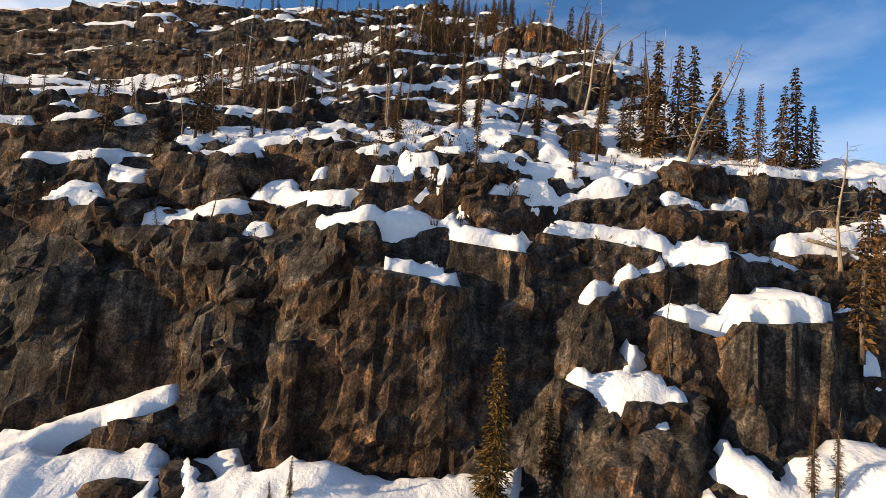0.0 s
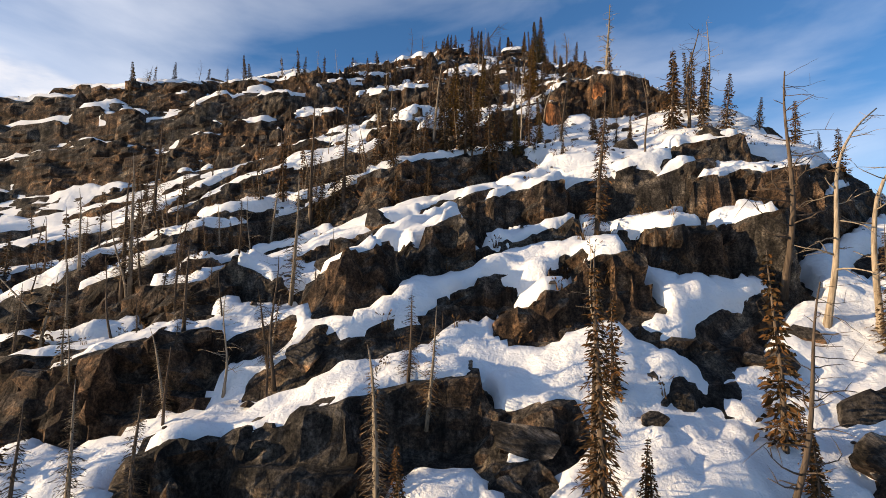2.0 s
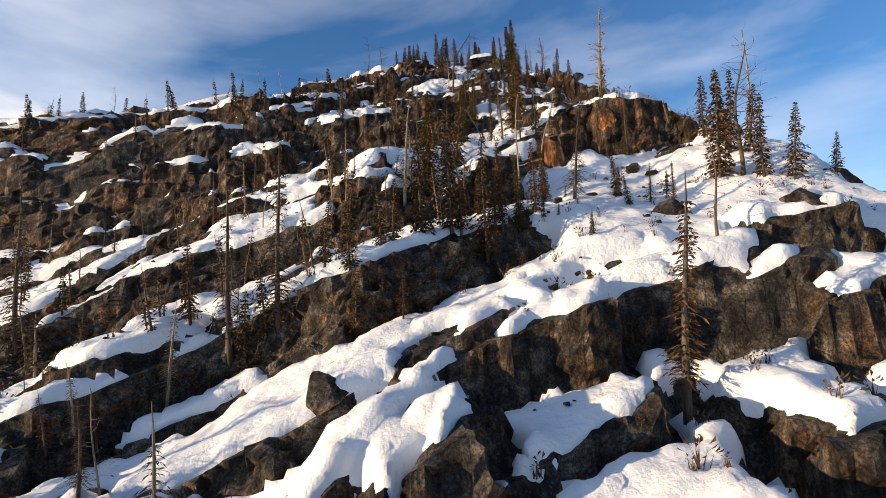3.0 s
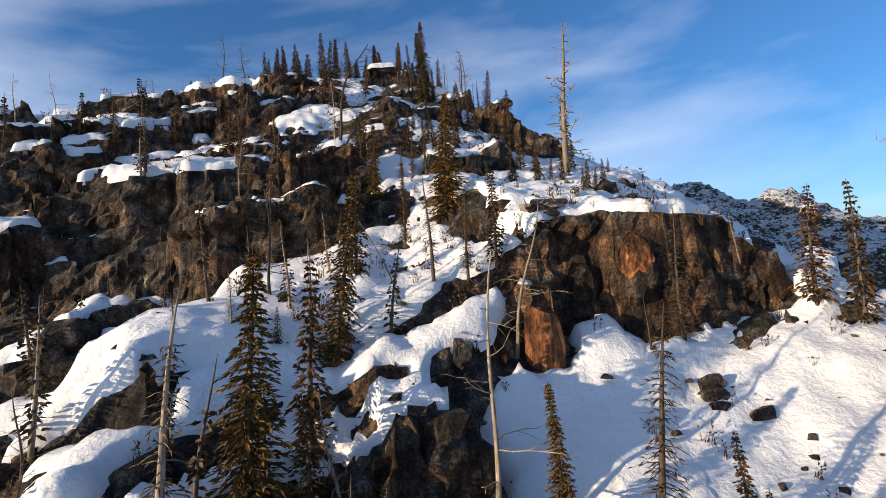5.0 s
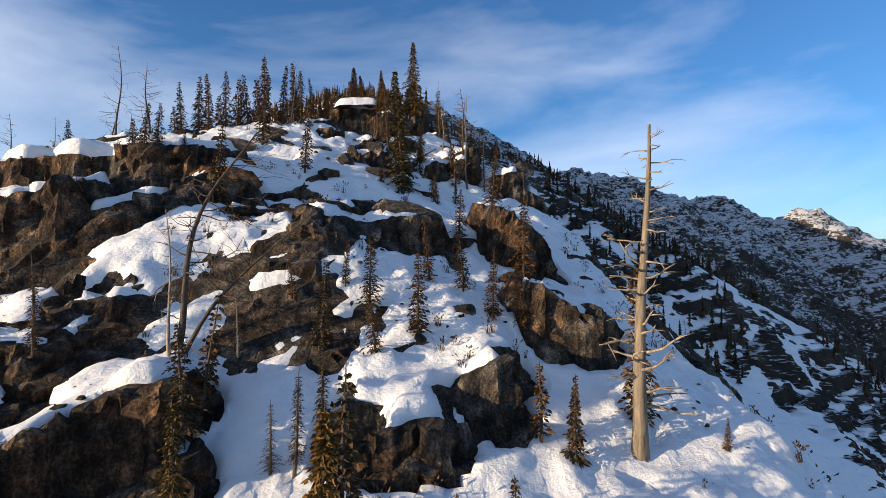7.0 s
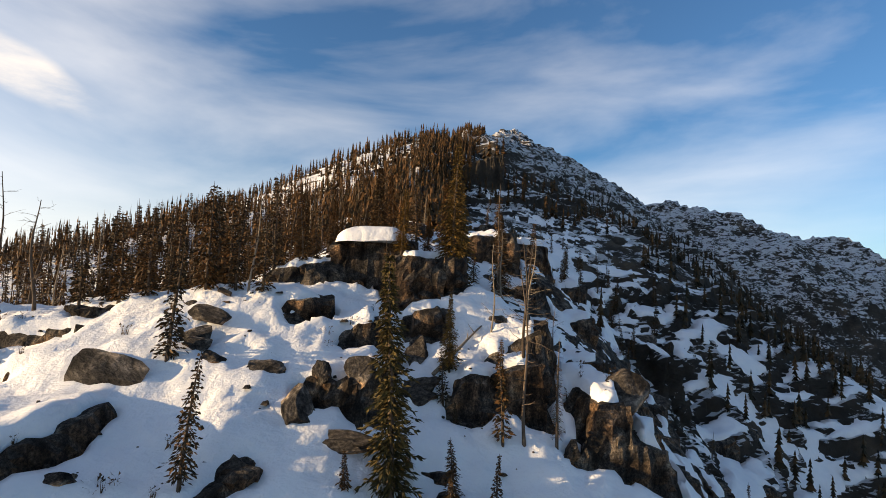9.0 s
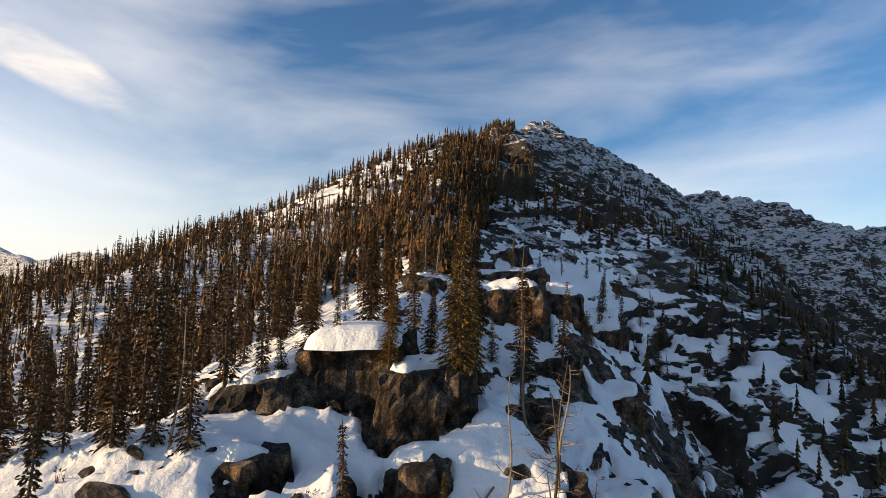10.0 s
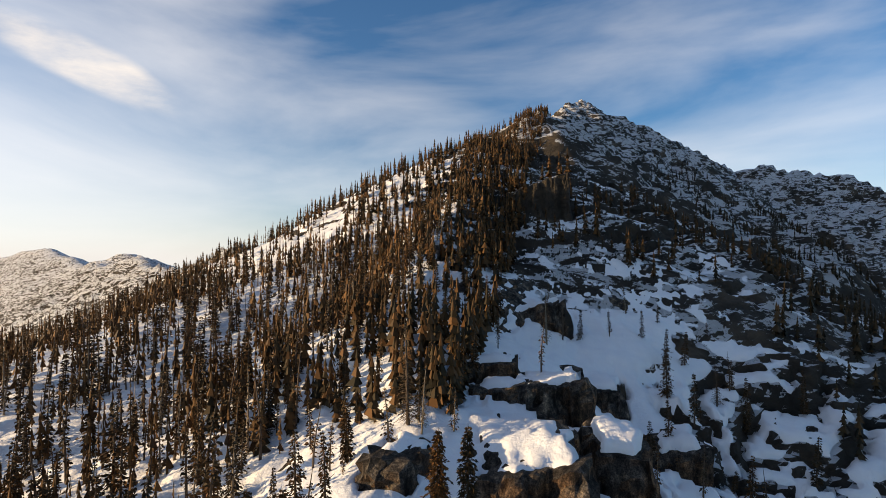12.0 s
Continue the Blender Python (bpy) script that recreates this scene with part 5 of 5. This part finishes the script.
def right_slope(rng):
    x, y = rng.uniform(30, 330), rng.uniform(215, 800)
    steep = vnoise2(np.array([x * 0.02]), np.array([y * 0.02]), 12)[0]
    return x, y, steep > -0.1 and x > 25 + 0.1 * (y - 220) and any_z(x, y) < 40 + 0.25 * (y - 220) + 60 * rng.random()


def face_slope(rng):
    x, y = rng.uniform(-5, 110), rng.uniform(270, 400)
    return x, y, vnoise2(np.array([x * 0.05]), np.array([y * 0.05]), 14)[0] > 0.05


woods("ridge_woods", scatter(3000, left_slope, 3.8, 7.8, 3), "dense dark conifer woods on the sunlit snowy ridge", NEEDLES, True)
woods("burnt_woods", scatter(3400, left_slope, 3.8, 7.8, 4), "thin brown burnt conifer trunks on the snowy ridge", DRYTWIG, False)
def near_slope(rng):
    y = 192 + 100 * rng.random()
    x = 6 - 110 * rng.random() ** 1.2
    return x, y, x < -4 + 0.14 * (y - 192)




def crest_line(rng):
    y = 215 + 620 * rng.random() ** 1.2
    x = 8 + 0.115 * (y - 218) + 8 - 95 * rng.random() ** 1.7 * (0.3 + (y - 215) / 400)
    return x, y, True


woods("crest_woods", scatter(2400, crest_line, 3.6, 8.5, 10), "close dark conifers along the skyline of the ridge", NEEDLES, True)
woods("dead_woods", scatter(1100, near_slope, 4.5, 9.5, 9), "thin bare burnt trunks standing close in snow", DRYTWIG, False)
woods("valley_woods", scatter(2100, right_slope, 4, 9, 6), "scattered dark conifers on the shaded snowy mountainside", NEEDLES, True)
woods("crag_woods", scatter(260, face_slope, 3.5, 8, 7), "dark conifers clinging to the mountain crag", NEEDLES, True)


# ---- scrub and loose stones on the snow ----
def scrub(name, count, seed):
    """Low tangles of dry twigs."""
    rng = random.Random(seed)
    v, f = [], []
    for _ in range(count):
        x, y = rng.uniform(-42, 34), 34 + 140 * rng.random() ** 1.2
        if vnoise2(np.array([x * 0.12]), np.array([y * 0.12]), 33)[0] < -0.05:
            continue
        z, size = ground_z(x, y), rng.uniform(0.35, 1.1)
        for _ in range(rng.randint(9, 16)):
            a, up = rng.uniform(0, 6.28), rng.uniform(0.3, 1.0)
            c, t = math.cos(a), math.sin(a)
            r = size * rng.uniform(0.2, 0.6)
            px, py = x + rng.uniform(-0.25, 0.25) * size, y + rng.uniform(-0.25, 0.25) * size
            w = 0.018 + 0.02 * size
            b = len(v)
            v += [(px - t * w, py + c * w, z - 0.15), (px + t * w, py - c * w, z - 0.15), (px + c * r * 0.6, py + t * r * 0.6, z + size * up * 0.7), (px + c * r + t * w * 3, py + t * r - c * w * 3, z + size * up * 0.85), (px + c * r * 1.15, py + t * r * 1.15, z + size * up)]
            f += [(b, b + 1, b + 2), (b + 2, b + 3, b + 4)]
    me = bpy.data.meshes.new(name)
    me.from_pydata(v, [], f)
    me.materials.append(DRYTWIG)
    return tagged(new(name, me), "low tangles of dry brown twigs sticking out of snow", "scrub", kind="stuff")


def loose_stones(name, count, seed):
    rng = random.Random(seed)
    v, f = [], []
    for _ in range(count):
        x, y = rng.uniform(-42, 36), 32 + 150 * rng.random() ** 1.2
        if vnoise2(np.array([x * 0.15]), np.array([y * 0.15]), 35)[0] < 0.0:
            continue
        s, z, b = 0.06 + 0.3 * rng.random() ** 3, ground_z(x, y), len(v)
        turn = rng.uniform(0, 6.28)
        for k in range(5):
            a = turn + k * 1.2566
            q = s * rng.uniform(0.5, 1.5)
            v += [(x + q * math.cos(a), y + q * math.sin(a), z - 0.3 * s), (x + 0.6 * q * math.cos(a + 0.2), y + 0.6 * q * math.sin(a + 0.2), z + s * rng.uniform(0.12, 0.5))]
        for k in range(5):
            n = (k + 1) % 5
            f.append((b + 2 * k, b + 2 * n, b + 2 * n + 1, b + 2 * k + 1))
        f.append(tuple(b + 2 * k + 1 for k in range(5)))
    me = bpy.data.meshes.new(name)
    me.from_pydata(v, [], f)
    me.materials.append(ROCK)
    return tagged(new(name, me), "small loose dark stones strewn over the snow", "stones", kind="stuff")


scrub("twig_scrub", 1500, 41)
loose_stones("loose_stones", 2600, 42)

# ---- boulders, logs, the snow on the top crag, icicles ----
def boulder_mesh(seed):
    """A ball of rock cut by flat breaks, one metre high and wide."""
    rng = random.Random(seed)
    bm = bmesh.new()
    bmesh.ops.create_icosphere(bm, subdivisions=3, radius=0.6)
    cuts = []
    for _ in range(15):
        n = Vector((rng.gauss(0, 1), rng.gauss(0, 1), rng.gauss(0, 0.9))).normalized()
        cuts.append((n, rng.uniform(0.24, 0.42)))
    cuts.append((Vector((rng.uniform(-0.25, 0.25), -0.15, 1)).normalized(), 0.33))
    for v in bm.verts:
        for _ in range(2):
            for n, d in cuts:
                over = v.co.dot(n) - d
                if over > 0:
                    v.co -= n * over
        v.co += v.co.normalized() * (0.035 * noise.noise(v.co * 5 + Vector((seed, 0, 0))) + 0.02 * noise.noise(v.co * 14))
    me = bpy.data.meshes.new("boulder")
    bm.to_mesh(me)
    bm.free()
    me.materials.append(BOULDER)
    return me


STONES = [boulder_mesh(k) for k in range(7)]
laid = 0


def lay_boulder(x, y, width, height):
    global laid
    width, height = min(width, 5.5 if y > 131 or (y > 112 and x < 16) else 3.2), min(height, 2.4 if y > 131 or (y > 112 and x < 16) else 1.6)
    ob = new("boulder", STONES[laid % 7])
    laid += 1
    thick = 0.35 * height + 0.5
    tilt = rnd.uniform(38, 58)
    # a slab bedded in the slope, its broken face looking downhill
    up = Vector((0, -math.sin(radians(tilt)), math.cos(radians(tilt))))
    place = Vector((x, y + 0.25 * height, ground_z(x, y + 0.25 * height))) - up * 0.16 * thick
    ob.matrix_world = Matrix.Translation(place) @ pose(0, 0, 0, tilt, rnd.uniform(-14, 6), 0) @ Matrix.Rotation(radians(rnd.uniform(-35, 35) + 180 * rnd.randint(0, 1)), 4, "Z") @ Matrix.Diagonal((width * 1.15, height * 1.7, thick * 1.5, 1))
    big = width > 2.2
    tagged(ob, "large angular grey and rust-brown boulder half sunk in snow" if big else "small angular grey-brown rock poking out of snow", "boulder", "large boulders in the snow" if big else "small rocks in the snow")


def fallen_log(a, b, radius):
    """A dead trunk lying on the snow from a to b, with stubs of limbs."""
    root = new("fallen_log")
    p, q = Vector((*a, ground_z(*a) + radius * 0.5)), Vector((*b, ground_z(*b) + radius * 0.5))
    root.location = p
    s = Shape()
    pts = [(q - p) * k / 6 + Vector((0, 0, 0.12 * math.sin(k * 1.7) * radius)) for k in range(7)]
    s.tube(pts, [radius * (1 - 0.1 * k) for k in range(7)], 8)
    part("trunk", s.mesh("trunk", DEADWOOD, True), root)
    for k in range(5):
        s = Shape()
        o = pts[1 + k]
        w = Vector((rnd.uniform(-1, 1), rnd.uniform(-1, 1), rnd.uniform(0.3, 1))).normalized()
        s.tube([o, o + w * 0.5, o + w * 0.9 + Vector((0, 0, 0.1))], [radius * 0.3, radius * 0.2, 0.01], 4)
        part("limb", s.mesh("limb", DEADWOOD, True), root)
    return tagged(root, "fallen grey dead tree trunk lying across the snow", "log", "fallen logs")


fallen_log((15.5, 164.5), (19.5, 170.5), 0.16)
fallen_log((26.0, 36.5), (31.5, 35.5), 0.14)
fallen_log((19.0, 44.5), (26.5, 45.2), 0.12)


def snow_pillow(cx, cy, base, wx, wy, height):
    """A thick rounded slab of snow with a soft lip, on top of a crag."""
    n, pos = 36, []
    for i in range(n + 1):
        row = []
        for j in range(n + 1):
            u, v = 2 * j / n - 1, 2 * i / n - 1
            r = (abs(u) ** 5 + abs(v) ** 5) ** 0.2
            k = max(abs(u), abs(v))
            uu, vv = (u * k / r, v * k / r) if r > 0 else (0, 0)
            edge = max(0.0, 1 - (k ** 3.2))
            x, y = cx + uu * wx / 2, cy + vv * wy / 2
            z = base + height * edge ** 0.5 + 0.09 * noise.noise(Vector((x * 0.5, y * 0.5, 3))) + 0.05 * (x - cx)
            row.append((x + 0.12 * noise.noise(Vector((x, y, 0))), y + 0.12 * noise.noise(Vector((y, x, 5))), z))
        pos.append(row)
    return tagged(sheet("snow_pillow", np.array(pos), SNOW), "thick rounded white snow slab on the topmost crag", "snow", kind="stuff")


snow_pillow(9.0, 178.6, 92.7, 7.0, 7.4, 1.75)

ICE, _n, _l, _b = nodes_of("ice")
_b.inputs["Base Color"].default_value, _b.inputs["Roughness"].default_value, _b.inputs["IOR"].default_value = (0.75, 0.82, 0.88, 1), 0.15, 1.31
_b.inputs["Transmission Weight"].default_value = 0.55


def icicle(x, y, z, length):
    s = Shape()
    s.tube([Vector((0, 0, 0.15)), Vector((0.01, 0, -0.35 * length)), Vector((0, 0.01, -0.7 * length)), Vector((0.01, 0, -length))], [0.07, 0.05, 0.03, 0.006], 6)
    ob = new("icicle", s.mesh("icicle", ICE, True))
    ob.location = (x, y, z)
    return tagged(ob, "clear hanging icicle under a rock ledge", "icicle", "icicles under the ledge")

# where the boulders lie: x, y, width, height
BOULDERS_LOW = [(11, 48.3, 1.5, 1.7), (5.6, 46, 1.7, 0.9), (7.4, 46.2, 1.6, 0.8), (12.8, 53.9, 2, 0.8), (14.3, 56, 3.1, 1.2), (14.2, 60.2, 2, 0.9), (10.4, 58.4, 1.5, 0.6), (-7, 47.7, 1.8, 1), (-12.8, 46.5, 1.6, 0.8), (-9.4, 43.9, 1.7, 1.4), (-11.9, 42.9, 1, 0.7), (-13.2, 42.7, 0.9, 0.7), (-0.2, 45.7, 0.8, 0.6), (-2, 51.8, 2.2, 0.8), (-0.6, 51.7, 1.1, 0.6), (-2.3, 43.7, 1.8, 0.7), (2.9, 45.7, 1.1, 0.6), (4.6, 44.7, 1.2, 0.6), (-7.4, 46.4, 1.4, 0.7), (-8.9, 47.9, 1.2, 0.6), (-12.6, 65.6, 2.4, 1.2), (1.5, 58.8, 1.2, 0.6)]
BOULDERS_MIDDLE = [(12.5, 84.8, 5, 1.8), (-10.8, 71.6, 2.4, 1.5), (18.8, 78.9, 3.6, 1.2), (14.4, 96.3, 1.3, 0.6), (5.4, 90.2, 0.7, 0.6), (8.9, 91.6, 1.2, 0.6), (19, 111.9, 2, 1.3), (21.6, 113.2, 1.1, 0.7), (10.7, 105.8, 2.7, 0.6), (16.7, 105.6, 2.1, 0.6), (-5.4, 105.2, 1.2, 0.6), (18.6, 100.3, 1.2, 0.7), (3.3, 99.8, 1, 1.5), (19, 112.1, 1.5, 1.4), (21.6, 113.8, 1.1, 1), (24.5, 118.2, 1.1, 0.9), (11.7, 130.8, 1.1, 0.7)]
BOULDERS_HIGH = [(14.7, 132.7, 1.8, 0.9), (11.9, 143.7, 6.2, 2.6), (9.2, 140.3, 2.2, 1.5), (6.4, 143, 2.8, 2.3), (5.6, 137, 2.2, 1.4), (21.4, 133.5, 1.3, 0.7), (23, 131.9, 2.9, 1.3), (-0.9, 161.9, 2, 1.1), (10.6, 156.5, 3, 1), (14.3, 166.4, 2, 1.5), (14.3, 162.5, 3.4, 1.5), (29.7, 164.1, 4.8, 4.4), (8.1, 160.6, 1, 1.3), (-3.2, 151.2, 1.8, 1.8), (-1.8, 151, 1.8, 0.6)]
BOULDERS_TOP = [(32.2, 182.2, 6.7, 4.2), (53.9, 213.4, 9, 5), (16.1, 170.5, 2, 1.4), (31.5, 245.1, 6.6, 3.3), (47.1, 240.4, 7.4, 4.6), (54.9, 234.6, 3.1, 3.4), (58.3, 228.5, 7.5, 5), (10.7, 194.5, 1.4, 0.7)]
BOULDERS_MEADOW = [(11.4, 58.2, 5.3, 1.2), (13.8, 55.7, 4.8, 2.1), (12.1, 52.6, 3.1, 1.2), (12.7, 51.2, 2.7, 2.4), (-1.4, 52.9, 3.4, 1.0), (3.9, 54.0, 1.4, 0.7), (-7.2, 49.3, 2.1, 1.3), (-9.1, 48.8, 1.4, 0.9), (-13.6, 48.3, 2.3, 1.0), (-11.4, 56.8, 1.9, 1.1), (13.6, 50.8, 4.1, 3.4), (-0.6, 43.9, 0.8, 0.6), (6.6, 46.6, 4.0, 0.9), (-7.2, 48.4, 1.9, 0.9), (-13.4, 43.1, 1.3, 1.0), (-12.3, 43.0, 1.1, 1.4), (-9.2, 44.1, 3.3, 1.0), (5.7, 40.5, 1.1, 1.1), (12.2, 52.7, 2.3, 0.8), (14.8, 96.9, 1.9, 0.7)]
BOULDERS_DOME = [(15.1, 97.4, 1.9, 0.9), (15.9, 95.5, 1.7, 0.6), (19.3, 112.2, 1.9, 1.4), (11.4, 107.0, 3.0, 0.7), (17.5, 106.7, 1.3, 0.3), (-4.8, 158.7, 6.3, 2.3), (0.9, 160.9, 2.1, 0.7), (4.2, 160.6, 3.6, 1.6), (7.2, 157.4, 2.4, 3.3), (10.2, 156.8, 3.9, 1.1), (10.8, 160.5, 2.3, 1.7), (14.5, 163.1, 3.7, 1.6), (-1.3, 162.8, 2.6, 1.3), (-1.5, 164.9, 4.6, 1.3), (14.3, 167.0, 2.2, 1.6), (5.3, 153.6, 3.0, 1.7), (8.2, 160.8, 1.2, 1.4), (-1.3, 167.5, 1.5, 0.5)]
for x, y, width, height in (BOULDERS_MEADOW + BOULDERS_DOME + BOULDERS_LOW + BOULDERS_MIDDLE + BOULDERS_HIGH + BOULDERS_TOP):
    lay_boulder(x, y, width, height)

# ---- icicles under the ledge ----
for k in range(14):
    x = -5.6 + 0.13 * k + 0.06 * math.sin(k * 2.1)
    icicle(x, 71.75 + 0.42 * (x + 5.2), 27.5 + 0.12 * math.sin(k * 1.3), 0.5 + 1.5 * abs(math.sin(k * 1.9)) ** 3)

# ---- the rust-orange block on the upper ledge ----
rust = boulder_mesh(31)
rust.materials[0] = SUNLIT_RUST
ob = new("boulder", rust)
ob.matrix_world = Matrix.Translation((-2.7, 146.6, 76.0)) @ pose(0, 0, 0, 8, -6, 20) @ Matrix.Diagonal((5.2, 4.6, 5.4, 1))
tagged(ob, "large rust-orange angular rock block on a snowy ledge", "boulder", "large boulders in the snow")

def sunlit_rust_rock(seed, place, turn, size, label):
    me = boulder_mesh(seed)
    me.materials[0] = SUNLIT_RUST
    rock = new("boulder", me)
    rock.matrix_world = Matrix.Translation(place) @ pose(0, 0, 0, 6, -5, turn) @ Matrix.Diagonal((*size, 1))
    tagged(rock, label, "boulder", "large boulders in the snow")


# rusty rocks before the crag; the sun's orange on them is in the colour
sunlit_rust_rock(33, (8.1, 101.2, 45.6), 30, (3.4, 3.0, 7.2), "tall rust-brown rock pillar tinted sunlit orange, standing before the crag")
sunlit_rust_rock(35, (14.4, 102.2, 50.4), 70, (3.0, 2.6, 4.2), "rounded rust-brown rock tinted sunlit orange, bulging from the crag")
sunlit_rust_rock(37, (5.6, 101.6, 45.0), 10, (1.8, 1.8, 3.0), "small rust-brown upright rock tinted sunlit orange beside the pillar")

# ---- the leaning forked dead tree, and the log behind the big block ----
plant("fork", -1.4, 131.1, 13.0, 14)
plant("fork", -1.0, 130.7, 10.5, 34)
fallen_log((9.6, 107.3), (12.4, 106.4), 0.26)

# the patterns themselves are not part of the place
for some in KINDS.values():
    for ob in some:
        for o in (*ob.children_recursive, ob):
            bpy.data.objects.remove(o)
